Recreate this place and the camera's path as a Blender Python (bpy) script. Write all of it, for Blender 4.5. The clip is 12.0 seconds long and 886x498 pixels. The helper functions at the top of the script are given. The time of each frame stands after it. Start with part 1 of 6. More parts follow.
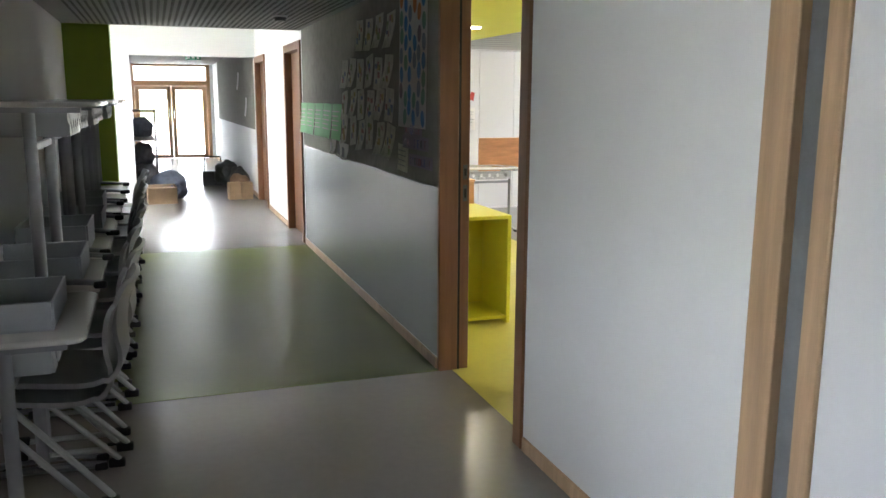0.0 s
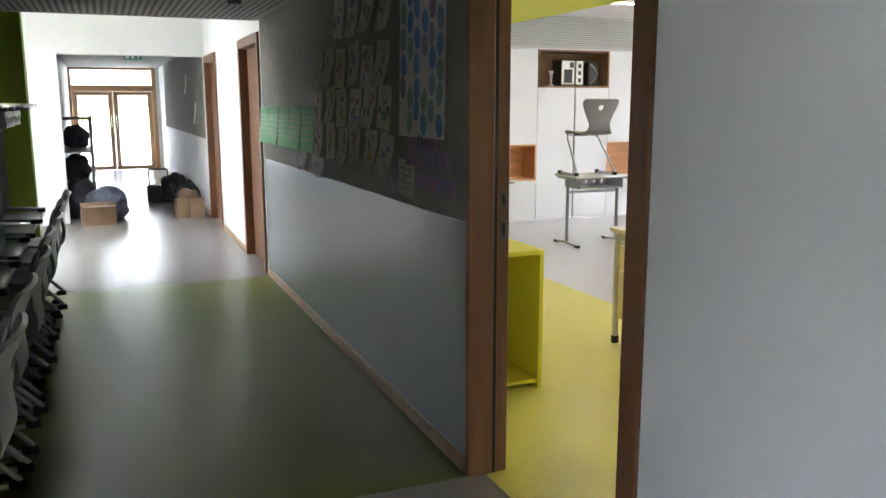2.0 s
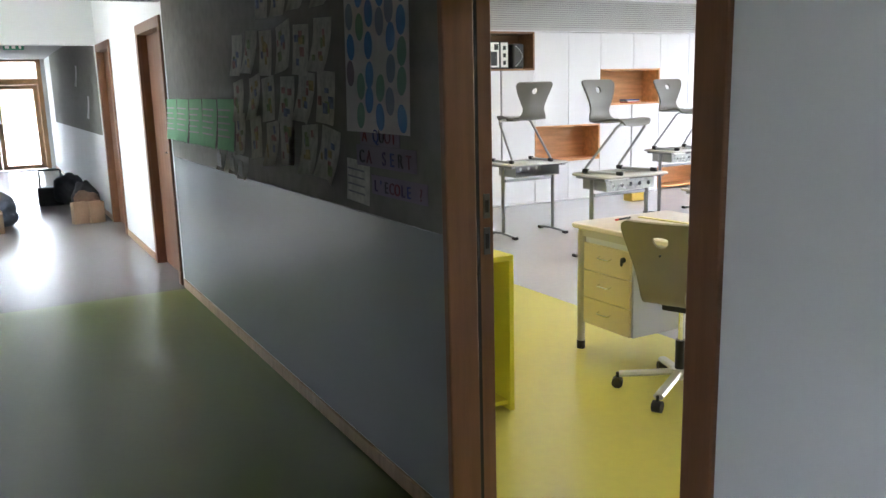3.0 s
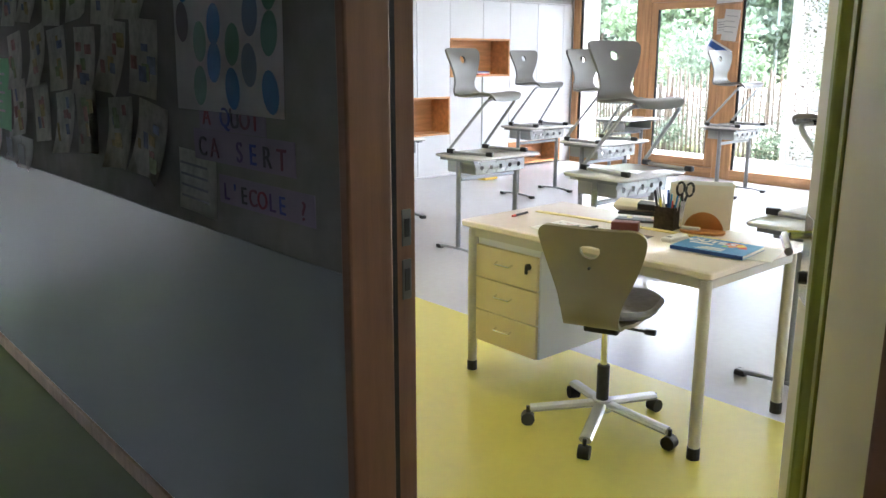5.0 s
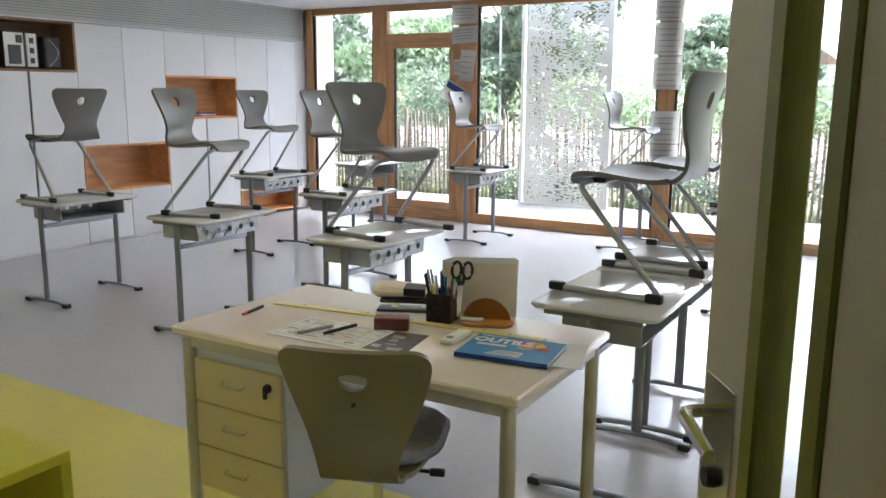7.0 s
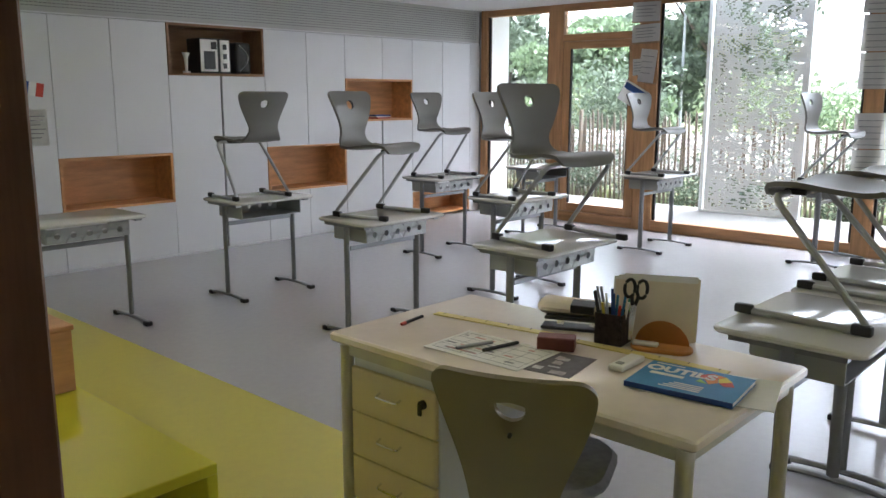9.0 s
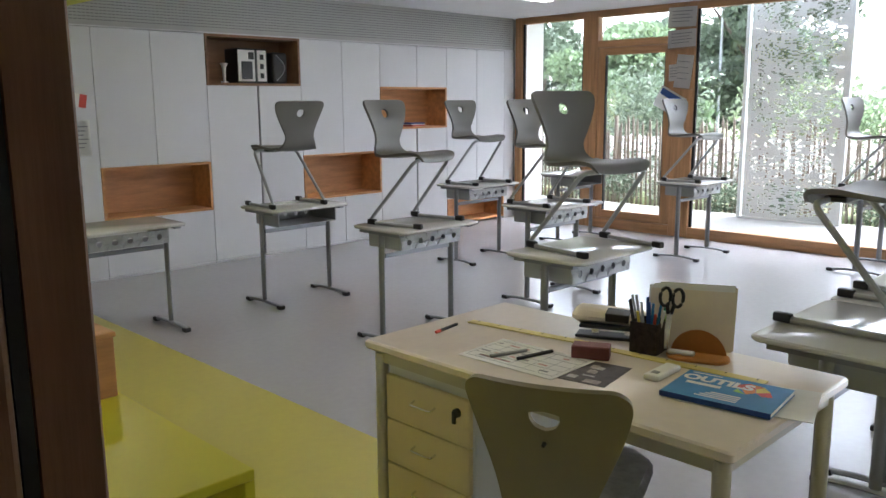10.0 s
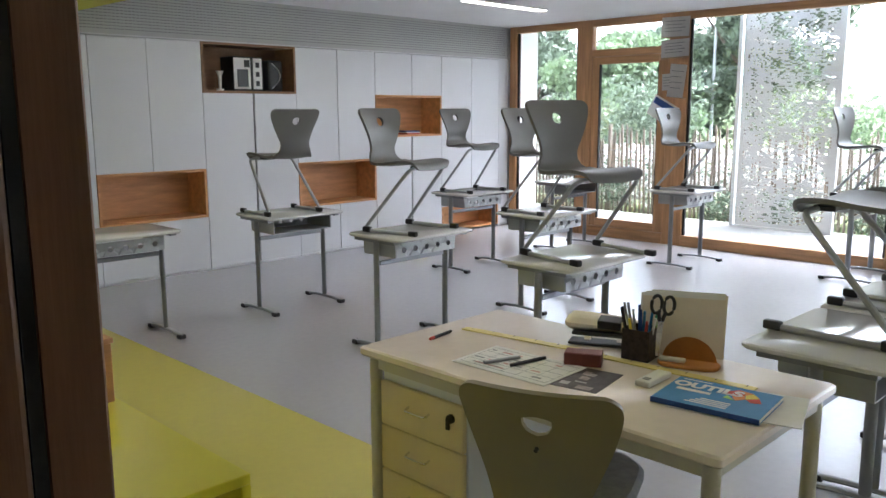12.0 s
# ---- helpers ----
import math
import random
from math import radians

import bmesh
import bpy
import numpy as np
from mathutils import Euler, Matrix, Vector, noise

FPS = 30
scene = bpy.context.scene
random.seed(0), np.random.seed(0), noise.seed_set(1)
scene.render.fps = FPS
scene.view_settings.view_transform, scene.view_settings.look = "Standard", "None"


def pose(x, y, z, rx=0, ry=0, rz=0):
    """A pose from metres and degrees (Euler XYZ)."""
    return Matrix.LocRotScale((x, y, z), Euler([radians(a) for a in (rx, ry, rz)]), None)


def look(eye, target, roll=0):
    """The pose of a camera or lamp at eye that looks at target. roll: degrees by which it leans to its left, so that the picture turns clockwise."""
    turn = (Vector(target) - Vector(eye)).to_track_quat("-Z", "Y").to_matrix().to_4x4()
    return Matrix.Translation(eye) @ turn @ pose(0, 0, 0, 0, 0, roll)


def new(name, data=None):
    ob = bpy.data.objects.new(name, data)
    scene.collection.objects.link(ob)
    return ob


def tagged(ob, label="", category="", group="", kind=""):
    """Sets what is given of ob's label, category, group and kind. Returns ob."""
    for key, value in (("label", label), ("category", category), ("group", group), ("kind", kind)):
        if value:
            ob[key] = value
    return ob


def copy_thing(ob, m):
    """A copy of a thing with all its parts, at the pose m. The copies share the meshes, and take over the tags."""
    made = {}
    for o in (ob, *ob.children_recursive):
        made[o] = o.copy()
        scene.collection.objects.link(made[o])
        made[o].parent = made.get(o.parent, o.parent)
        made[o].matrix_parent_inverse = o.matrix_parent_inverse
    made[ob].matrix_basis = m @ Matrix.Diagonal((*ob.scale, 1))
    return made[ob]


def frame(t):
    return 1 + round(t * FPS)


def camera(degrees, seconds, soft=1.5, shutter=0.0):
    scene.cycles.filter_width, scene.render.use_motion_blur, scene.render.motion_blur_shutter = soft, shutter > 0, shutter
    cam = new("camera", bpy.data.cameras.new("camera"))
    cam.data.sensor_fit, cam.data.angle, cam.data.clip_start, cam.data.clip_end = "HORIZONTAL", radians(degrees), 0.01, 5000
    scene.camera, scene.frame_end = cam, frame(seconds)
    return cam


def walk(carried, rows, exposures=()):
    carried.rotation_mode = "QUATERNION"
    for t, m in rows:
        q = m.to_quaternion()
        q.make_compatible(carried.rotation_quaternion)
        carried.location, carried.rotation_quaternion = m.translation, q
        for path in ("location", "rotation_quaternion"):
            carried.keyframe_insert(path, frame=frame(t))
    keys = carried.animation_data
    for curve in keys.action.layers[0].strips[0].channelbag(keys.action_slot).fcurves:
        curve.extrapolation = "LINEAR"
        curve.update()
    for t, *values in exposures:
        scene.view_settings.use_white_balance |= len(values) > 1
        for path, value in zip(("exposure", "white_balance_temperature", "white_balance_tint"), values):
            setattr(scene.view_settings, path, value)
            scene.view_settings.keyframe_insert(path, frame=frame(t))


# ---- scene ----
cam = camera(57.1, 12.0)
PATH = [
    (0, (0.575, 2.478, 1.52), (1.227, 4.334, 1.157), 0.3),
    (0.5, (0.624, 2.907, 1.508), (1.356, 4.734, 1.151), -0.0),
    (1, (0.605, 3.226, 1.531), (1.39, 5.02, 1.125), -1.4),
    (1.5, (0.7, 3.559, 1.511), (1.412, 5.392, 1.146), -0.9),
    (2, (0.747, 3.829, 1.492), (1.499, 5.649, 1.142), -0.1),
    (2.5, (0.749, 4.129, 1.5), (1.685, 5.866, 1.175), -0.3),
    (2.7, (0.757, 4.251, 1.503), (1.688, 5.98, 1.121), -1.0),
    (4.3, (0.965, 5.055, 1.496), (2.046, 6.696, 1.122), -2.5),
    (4.5, (1.003, 5.124, 1.491), (2.18, 6.687, 1.078), 0.2),
    (5, (1.102, 5.311, 1.483), (2.382, 6.777, 1.022), 0.0),
    (5.5, (1.303, 5.465, 1.492), (2.663, 6.884, 1.12), 1.2),
    (6, (1.495, 5.597, 1.482), (3.006, 6.834, 1.048), 0.6),
    (6.5, (1.675, 5.791, 1.481), (3.37, 6.786, 1.112), -0.0),
    (7, (1.793, 5.913, 1.52), (3.484, 6.912, 1.146), 0.4),
    (7.5, (1.912, 5.969, 1.513), (3.501, 7.13, 1.157), 1.5),
    (9.5, (1.952, 6.01, 1.524), (3.375, 7.367, 1.158), -0.2),
    (10, (1.945, 6.002, 1.527), (3.332, 7.398, 1.172), -0.4),
    (10.5, (1.932, 5.995, 1.525), (3.284, 7.424, 1.162), -0.5),
    (11, (1.926, 5.985, 1.527), (3.282, 7.413, 1.176), -0.1),
    (11.5, (1.929, 5.978, 1.527), (3.309, 7.383, 1.18), -0.0),
    (12, (1.924, 5.98, 1.533), (3.323, 7.369, 1.196), -0.2),
]
EXPOSURES = [(0.0, 5.15, 6300, 12), (1.5, 5.0, 6250, 12), (2.5, 4.8, 6050, 12), (4.3, 4.85, 5750, 12), (5.0, 4.8, 5700, 12), (6.0, 4.35, 5700, 13), (6.5, 4.0, 5750, 13), (7.0, 3.88, 5800, 13), (7.5, 3.47, 5800, 13), (9.5, 3.55, 5800, 13), (12.0, 3.75, 5700, 13)]
walk(cam, [(t, look(eye, target, roll)) for t, eye, target, roll in PATH], EXPOSURES)

# ---- world and sun: bright overcast day ----
world = bpy.data.worlds.new("overcast_sky")
scene.world = world
world.use_nodes = True
wn, wl = world.node_tree.nodes, world.node_tree.links
wn.clear()
sky = wn.new("ShaderNodeTexSky")
sky.sky_type, sky.sun_disc = "NISHITA", False
sky.sun_elevation, sky.sun_rotation = radians(61), radians(115)
sky.air_density, sky.dust_density, sky.ozone_density = 1.0, 4.0, 1.0
hsv = wn.new("ShaderNodeHueSaturation")
hsv.inputs["Saturation"].default_value = 0.22
back = wn.new("ShaderNodeBackground")
back.inputs["Strength"].default_value = 0.15
wout = wn.new("ShaderNodeOutputWorld")
wl.new(sky.outputs[0], hsv.inputs["Color"])
wl.new(hsv.outputs[0], back.inputs["Color"])
wl.new(back.outputs[0], wout.inputs["Surface"])

sun_data = bpy.data.lights.new("sun", "SUN")
sun_data.energy, sun_data.angle, sun_data.color = 0.8, radians(40), (1.0, 0.97, 0.92)
sun = new("sun", sun_data)
sun.rotation_euler = (radians(29), 0, radians(65))


# ---- materials ----
def mat(name, colour, rough=0.5, metal=0.0, vary=0.06, scale=8.0, bump=0.03, grain=120.0, spec=0.5, stretch=(1, 1, 1), colour2=None, sheen=0.0):
    m = bpy.data.materials.new(name)
    m.use_nodes = True
    n, l = m.node_tree.nodes, m.node_tree.links
    p = n["Principled BSDF"]
    p.inputs["Roughness"].default_value = rough
    p.inputs["Metallic"].default_value = metal
    p.inputs["Specular IOR Level"].default_value = spec
    tc = n.new("ShaderNodeTexCoord")
    mp = n.new("ShaderNodeMapping")
    mp.inputs["Scale"].default_value = stretch
    l.new(tc.outputs["Object"], mp.inputs["Vector"])
    big, fine = n.new("ShaderNodeTexNoise"), n.new("ShaderNodeTexNoise")
    big.inputs["Scale"].default_value, big.inputs["Detail"].default_value = scale, 5
    fine.inputs["Scale"].default_value, fine.inputs["Detail"].default_value = grain, 3
    for t in (big, fine):
        l.new(mp.outputs[0], t.inputs["Vector"])
    ramp = n.new("ShaderNodeMix")
    ramp.data_type = "RGBA"
    c2 = colour2 or tuple(max(0, c * (1 - 2.2 * vary)) for c in colour)
    c1 = tuple(min(1, c * (1 + vary)) for c in colour)
    ramp.inputs[6].default_value, ramp.inputs[7].default_value = (*c1, 1), (*c2, 1)
    mixf = n.new("ShaderNodeMath")
    mixf.operation = "MULTIPLY_ADD"
    l.new(fine.outputs[0], mixf.inputs[0])
    mixf.inputs[1].default_value = 0.5
    half = n.new("ShaderNodeMath")
    half.operation = "MULTIPLY_ADD"
    half.inputs[1].default_value, half.inputs[2].default_value = 1.6, -0.55
    l.new(big.outputs[0], half.inputs[0])
    l.new(half.outputs[0], mixf.inputs[2])
    clampn = n.new("ShaderNodeClamp")
    l.new(mixf.outputs[0], clampn.inputs[0])
    l.new(clampn.outputs[0], ramp.inputs[0])
    l.new(ramp.outputs[2], p.inputs["Base Color"])
    rr = n.new("ShaderNodeMapRange")
    low, high = max(0.02, rough - 0.07), min(1, rough + 0.08)
    low, high = (low, min(high, 0.265)) if rough < 0.275 else (max(low, 0.285), high)
    rr.inputs["To Min"].default_value, rr.inputs["To Max"].default_value = low, high
    l.new(big.outputs[0], rr.inputs["Value"])
    l.new(rr.outputs[0], p.inputs["Roughness"])
    if bump:
        b = n.new("ShaderNodeBump")
        b.inputs["Strength"].default_value, b.inputs["Distance"].default_value = bump, 0.02
        l.new(fine.outputs[0], b.inputs["Height"])
        l.new(b.outputs[0], p.inputs["Normal"])
    return m


def glow(name, colour, strength):
    m = bpy.data.materials.new(name)
    m.use_nodes = True
    p = m.node_tree.nodes["Principled BSDF"]
    p.inputs["Base Color"].default_value = (*colour, 1)
    p.inputs["Emission Color"].default_value = (*colour, 1)
    p.inputs["Emission Strength"].default_value = strength
    return m


def clear_glass(name):
    m = bpy.data.materials.new(name)
    m.use_nodes = True
    p = m.node_tree.nodes["Principled BSDF"]
    p.inputs["Base Color"].default_value = (0.97, 0.99, 0.98, 1)
    p.inputs["Roughness"].default_value = 0.01
    p.inputs["Transmission Weight"].default_value = 1.0
    p.inputs["IOR"].default_value = 1.45
    return m


def lino(name, colour, gloss, spec=0.5, band=None):
    """Waxed linoleum: an even tone with faint fine flecks, scuffed wax and a slight ripple."""
    m = bpy.data.materials.new(name)
    m.use_nodes = True
    n, l = m.node_tree.nodes, m.node_tree.links
    p = n["Principled BSDF"]
    p.inputs["Specular IOR Level"].default_value = spec
    tc, fl, wear = n.new("ShaderNodeTexCoord"), n.new("ShaderNodeTexNoise"), n.new("ShaderNodeTexNoise")
    fl.inputs["Scale"].default_value, fl.inputs["Detail"].default_value = 22.0, 6.0
    wear.inputs["Scale"].default_value, wear.inputs["Detail"].default_value = 2.6, 5.0
    l.new(tc.outputs["Object"], fl.inputs["Vector"])
    l.new(tc.outputs["Object"], wear.inputs["Vector"])
    mx = n.new("ShaderNodeMix")
    mx.data_type = "RGBA"
    mx.inputs[6].default_value = (*(c * 0.94 for c in colour), 1)
    mx.inputs[7].default_value = (*(min(1, c * 1.06) for c in colour), 1)
    l.new(fl.outputs[0], mx.inputs[0])
    l.new(mx.outputs[2], p.inputs["Base Color"])
    rr = n.new("ShaderNodeMapRange")
    low, high = band or (max(0.285, gloss - 0.02), max(0.285, gloss - 0.02) + 0.05)
    rr.inputs["To Min"].default_value, rr.inputs["To Max"].default_value = low, high
    l.new(wear.outputs[0], rr.inputs["Value"])
    l.new(rr.outputs[0], p.inputs["Roughness"])
    bp = n.new("ShaderNodeBump")
    bp.inputs["Strength"].default_value, bp.inputs["Distance"].default_value = 0.06, 0.004
    l.new(fl.outputs[0], bp.inputs["Height"])
    l.new(bp.outputs[0], p.inputs["Normal"])
    return m


WHITE_WALL = mat("white_wall_paint", (0.80, 0.81, 0.81), 0.7, vary=0.02, scale=1.5, bump=0.02, grain=300)
WHITE_PANEL = mat("white_laminate", (0.66, 0.66, 0.675), 0.42, vary=0.012, scale=2, bump=0.004)
WAINSCOT = mat("pale_grey_wall_lining", (0.30, 0.325, 0.315), 0.22, vary=0.03, scale=1.2, bump=0.02, grain=320)
GREY_PIN = mat("grey_pinboard_felt", (0.245, 0.24, 0.21), 0.92, vary=0.09, scale=14, bump=0.10, grain=420, spec=0.2)
CEIL_WHITE = mat("white_ceiling_paint", (0.78, 0.78, 0.78), 0.85, vary=0.02, scale=2)
CEIL_GREY = mat("grey_acoustic_panel", (0.33, 0.33, 0.315), 0.8, vary=0.03, scale=3)
CEIL_LIME = mat("lime_ceiling_paint", (0.62, 0.62, 0.08), 0.8, vary=0.02, scale=2)
GREEN_WALL = mat("olive_green_paint", (0.27, 0.36, 0.03), 0.65, vary=0.03, scale=2)
FLOOR_GREY = lino("grey_linoleum", (0.47, 0.46, 0.475), 0.24, 0.6, (0.20, 0.26))
FLOOR_TAUPE = lino("taupe_linoleum", (0.29, 0.275, 0.26), 0.24, 0.5, (0.22, 0.265))
FLOOR_LIME = lino("lime_linoleum", (0.60, 0.53, 0.10), 0.26)
FLOOR_GREEN = lino("green_linoleum", (0.115, 0.145, 0.018), 0.30, 0.28)
WOOD = mat("larch_wood", (0.50, 0.27, 0.12), 0.45, vary=0.20, scale=3.0, bump=0.05, grain=26, stretch=(9, 9, 0.7))
WOOD_H = mat("larch_wood_rail", (0.50, 0.27, 0.12), 0.45, vary=0.20, scale=3.0, bump=0.05, grain=26, stretch=(9, 0.7, 9))
FRAME_PALE = mat("pale_oak_door_frame", (0.50, 0.335, 0.20), 0.42, vary=0.14, scale=3.0, bump=0.04, grain=26, stretch=(9, 9, 0.6))
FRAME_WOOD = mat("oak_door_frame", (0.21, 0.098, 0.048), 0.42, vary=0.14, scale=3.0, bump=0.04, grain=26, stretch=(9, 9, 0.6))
PINE = mat("pine_plywood", (0.66, 0.33, 0.13), 0.5, vary=0.16, scale=3.0, bump=0.03, grain=20, stretch=(0.8, 6, 6))
PINE_DARK = mat("brown_plywood", (0.26, 0.14, 0.065), 0.55, vary=0.16, scale=3.0, bump=0.03, grain=20, stretch=(0.8, 6, 6))
LIME_BOARD = mat("lime_board", (0.66, 0.60, 0.03), 0.38, vary=0.03, scale=2, bump=0.005)
LIME_EDGE = mat("lime_frame_paint", (0.27, 0.28, 0.04), 0.45, vary=0.03, scale=3)
STEEL = mat("grey_powder_coated_steel", (0.27, 0.28, 0.30), 0.36, metal=0.5, vary=0.03, scale=6, bump=0.005)
STEEL_LIGHT = mat("light_grey_steel", (0.40, 0.41, 0.42), 0.4, metal=0.25, vary=0.03, scale=6, bump=0.005)
CHROME = mat("brushed_chrome", (0.75, 0.75, 0.76), 0.2, metal=1.0, vary=0.03, scale=20, bump=0.01)
BLACK = mat("black_plastic", (0.018, 0.018, 0.02), 0.45, vary=0.15, scale=10, bump=0.02)
RUBBER = mat("dark_rubber_seal", (0.015, 0.013, 0.012), 0.7, vary=0.2, scale=10)
SHELL = mat("grey_plastic_shell", (0.16, 0.155, 0.142), 0.42, vary=0.03, scale=5, bump=0.02, grain=500)
SHELL_BEIGE = mat("beige_plastic_shell", (0.225, 0.19, 0.108), 0.42, vary=0.03, scale=5, bump=0.02, grain=500)
TABLETOP = mat("pale_grey_laminate_top", (0.62, 0.61, 0.585), 0.13, vary=0.03, scale=6, bump=0.005, grain=300)
DESKTOP = lino("cream_laminate_top", (0.83, 0.73, 0.635), 0.24, 0.6, (0.19, 0.25))
DRAWER = mat("cream_drawer_front", (0.66, 0.555, 0.33), 0.45, vary=0.02, scale=4)
DESK_SIDE = mat("grey_drawer_carcass", (0.62, 0.63, 0.65), 0.45, vary=0.02, scale=4)
DESK_LEG = mat("beige_steel_leg", (0.50, 0.475, 0.41), 0.4, metal=0.15, vary=0.02, scale=6)
SEAT_PAD = mat("grey_seat_fabric", (0.29, 0.295, 0.325), 0.9, vary=0.12, scale=40, bump=0.15, grain=500)
PAPER = mat("white_paper", (0.78, 0.77, 0.74), 0.8, vary=0.03, scale=20)
PAPER_OLD = mat("drawn_paper", (0.74, 0.72, 0.64), 0.85, vary=0.2, scale=16, grain=60, colour2=(0.40, 0.40, 0.33))
PAPER_GREEN = mat("mint_green_paper", (0.42, 0.78, 0.46), 0.8, vary=0.06, scale=12)
PAPER_LILAC = mat("lilac_paper", (0.27, 0.225, 0.285), 0.85, vary=0.06, scale=12)
INK = mat("black_ink", (0.03, 0.03, 0.035), 0.7)
INK_GREY = mat("grey_ink", (0.30, 0.30, 0.31), 0.8)
BLUE = mat("blue_print", (0.04, 0.235, 0.52), 0.5, vary=0.06, scale=20)
BLUE_DEEP = mat("deep_blue_print", (0.02, 0.08, 0.30), 0.5, vary=0.1, scale=20)
RED = mat("red_print", (0.60, 0.07, 0.045), 0.5, vary=0.08, scale=20)
MAROON = mat("maroon_leatherette", (0.19, 0.05, 0.04), 0.45, vary=0.12, scale=25, bump=0.08)
YELLOW = mat("yellow_ruler_plastic", (0.66, 0.55, 0.16), 0.4, vary=0.04, scale=15)
ORANGE = mat("orange_wood", (0.52, 0.22, 0.045), 0.5, vary=0.12, scale=12)
CARTON = mat("brown_cardboard", (0.36, 0.245, 0.155), 0.85, vary=0.10, scale=8)
BAG_DARK = mat("dark_nylon", (0.03, 0.03, 0.035), 0.7, vary=0.25, scale=9, bump=0.2, grain=60)
BAG_BROWN = mat("brown_canvas", (0.22, 0.13, 0.08), 0.8, vary=0.25, scale=9, bump=0.2, grain=60)
BAG_BLUE = mat("grey_blue_cloth", (0.14, 0.16, 0.21), 0.85, vary=0.25, scale=9, bump=0.2, grain=60)
CONCRETE = mat("terrace_concrete", (0.17, 0.167, 0.16), 0.85, vary=0.08, scale=3, bump=0.15, grain=90)
YARD = mat("pale_yard_paving", (0.50, 0.49, 0.47), 0.85, vary=0.08, scale=3, bump=0.15, grain=90)
GRASS_GROUND = mat("meadow_ground", (0.10, 0.14, 0.045), 0.95, vary=0.35, scale=1.2, bump=0.4, grain=30, colour2=(0.20, 0.19, 0.11))
PICKET = mat("weathered_chestnut", (0.23, 0.185, 0.145), 0.85, vary=0.25, scale=6, bump=0.2, grain=40, stretch=(4, 4, 0.6))
BARK = mat("tree_bark", (0.10, 0.075, 0.055), 0.95, vary=0.3, scale=6, bump=0.5, grain=30)
SCREEN = mat("white_perforated_metal", (0.60, 0.63, 0.64), 0.5, metal=0.1, vary=0.03, scale=4)
GLASS = clear_glass("window_glass")
LAMP_ON = glow("lamp_diffuser", (1.0, 0.90, 0.76), 1.1)
DOWN_ON = glow("downlight_diffuser", (1.0, 0.88, 0.68), 6.0)
ROOF_TILE = mat("brown_roof_tile", (0.17, 0.11, 0.09), 0.9, vary=0.2, scale=5)
RENDER_WALL = mat("cream_rendered_facade", (0.60, 0.56, 0.50), 0.9, vary=0.05, scale=2)


def leaf_mat(name, colour):
    m = mat(name, colour, 0.55, vary=0.22, scale=1.4, bump=0)
    n, l = m.node_tree.nodes, m.node_tree.links
    p = n["Principled BSDF"]
    geo = n.new("ShaderNodeNewGeometry")
    h = n.new("ShaderNodeHueSaturation")
    r = n.new("ShaderNodeMapRange")
    r.inputs["To Min"].default_value, r.inputs["To Max"].default_value = 0.7, 1.3
    l.new(geo.outputs["Random Per Island"], r.inputs["Value"])
    l.new(r.outputs[0], h.inputs["Value"])
    src = p.inputs["Base Color"].links[0].from_socket
    l.new(src, h.inputs["Color"])
    l.new(h.outputs[0], p.inputs["Base Color"])
    tr = n.new("ShaderNodeBsdfTranslucent")
    l.new(h.outputs[0], tr.inputs["Color"])
    mx = n.new("ShaderNodeMixShader")
    mx.inputs[0].default_value = 0.35
    l.new(p.outputs[0], mx.inputs[1])
    l.new(tr.outputs[0], mx.inputs[2])
    l.new(mx.outputs[0], n["Material Output"].inputs["Surface"])
    return m


# leaf greens are greyed and lightened to carry the outdoor haze
LEAF_BRIGHT = leaf_mat("bright_leaves", (0.19, 0.26, 0.14))
LEAF_MID = leaf_mat("mid_green_leaves", (0.16, 0.205, 0.14))
LEAF_DARK = leaf_mat("dark_leaves", (0.14, 0.185, 0.135))
LEAF_YELLOW = leaf_mat("pale_green_leaves", (0.21, 0.26, 0.145))
PETAL = mat("white_petals", (0.75, 0.74, 0.72), 0.7)


# ---- mesh helpers ----
def bm_box(bm, x0, x1, y0, y1, z0, z1, bevel=0.0, seg=2):
    res = bmesh.ops.create_cube(bm, size=1.0, matrix=Matrix.Translation(((x0 + x1) / 2, (y0 + y1) / 2, (z0 + z1) / 2)) @ Matrix.Diagonal((abs(x1 - x0), abs(y1 - y0), abs(z1 - z0), 1)))
    if bevel:
        edges = {e for v in res["verts"] for e in v.link_edges}
        bmesh.ops.bevel(bm, geom=list(edges), offset=bevel, segments=seg, affect="EDGES", profile=0.5)
    return bm


def box(x0, x1, y0, y1, z0, z1, bevel=0.0, seg=2):
    return bm_box(bmesh.new(), x0, x1, y0, y1, z0, z1, bevel, seg)


def finish(name, bm, material, smooth=False):
    me = bpy.data.meshes.new(name)
    bmesh.ops.recalc_face_normals(bm, faces=bm.faces)
    bm.to_mesh(me)
    bm.free()
    if material is not None:
        me.materials.append(material)
    if smooth:
        for p in me.polygons:
            p.use_smooth = True
        me.set_sharp_from_angle(angle=radians(40))
    return me


def part(name, bm, material, parent, label="", smooth=False):
    ob = new(name, finish(name, bm, material, smooth))
    ob.parent = parent
    if label:
        ob["label"] = label
    return ob


def thing(name, label, category, group="", m=None):
    ob = new(name)
    ob.empty_display_size = 0.1
    if m is not None:
        ob.matrix_basis = m
    return tagged(ob, label, category, group)


def solid(name, bm, material, label, category, group="", kind="", smooth=False, m=None):
    ob = new(name, finish(name, bm, material, smooth))
    if m is not None:
        ob.matrix_basis = m
    return tagged(ob, label, category, group, kind)


def structure(name, bm, material, label, category="wall"):
    return solid(name, bm, material, label, category, kind="structure")


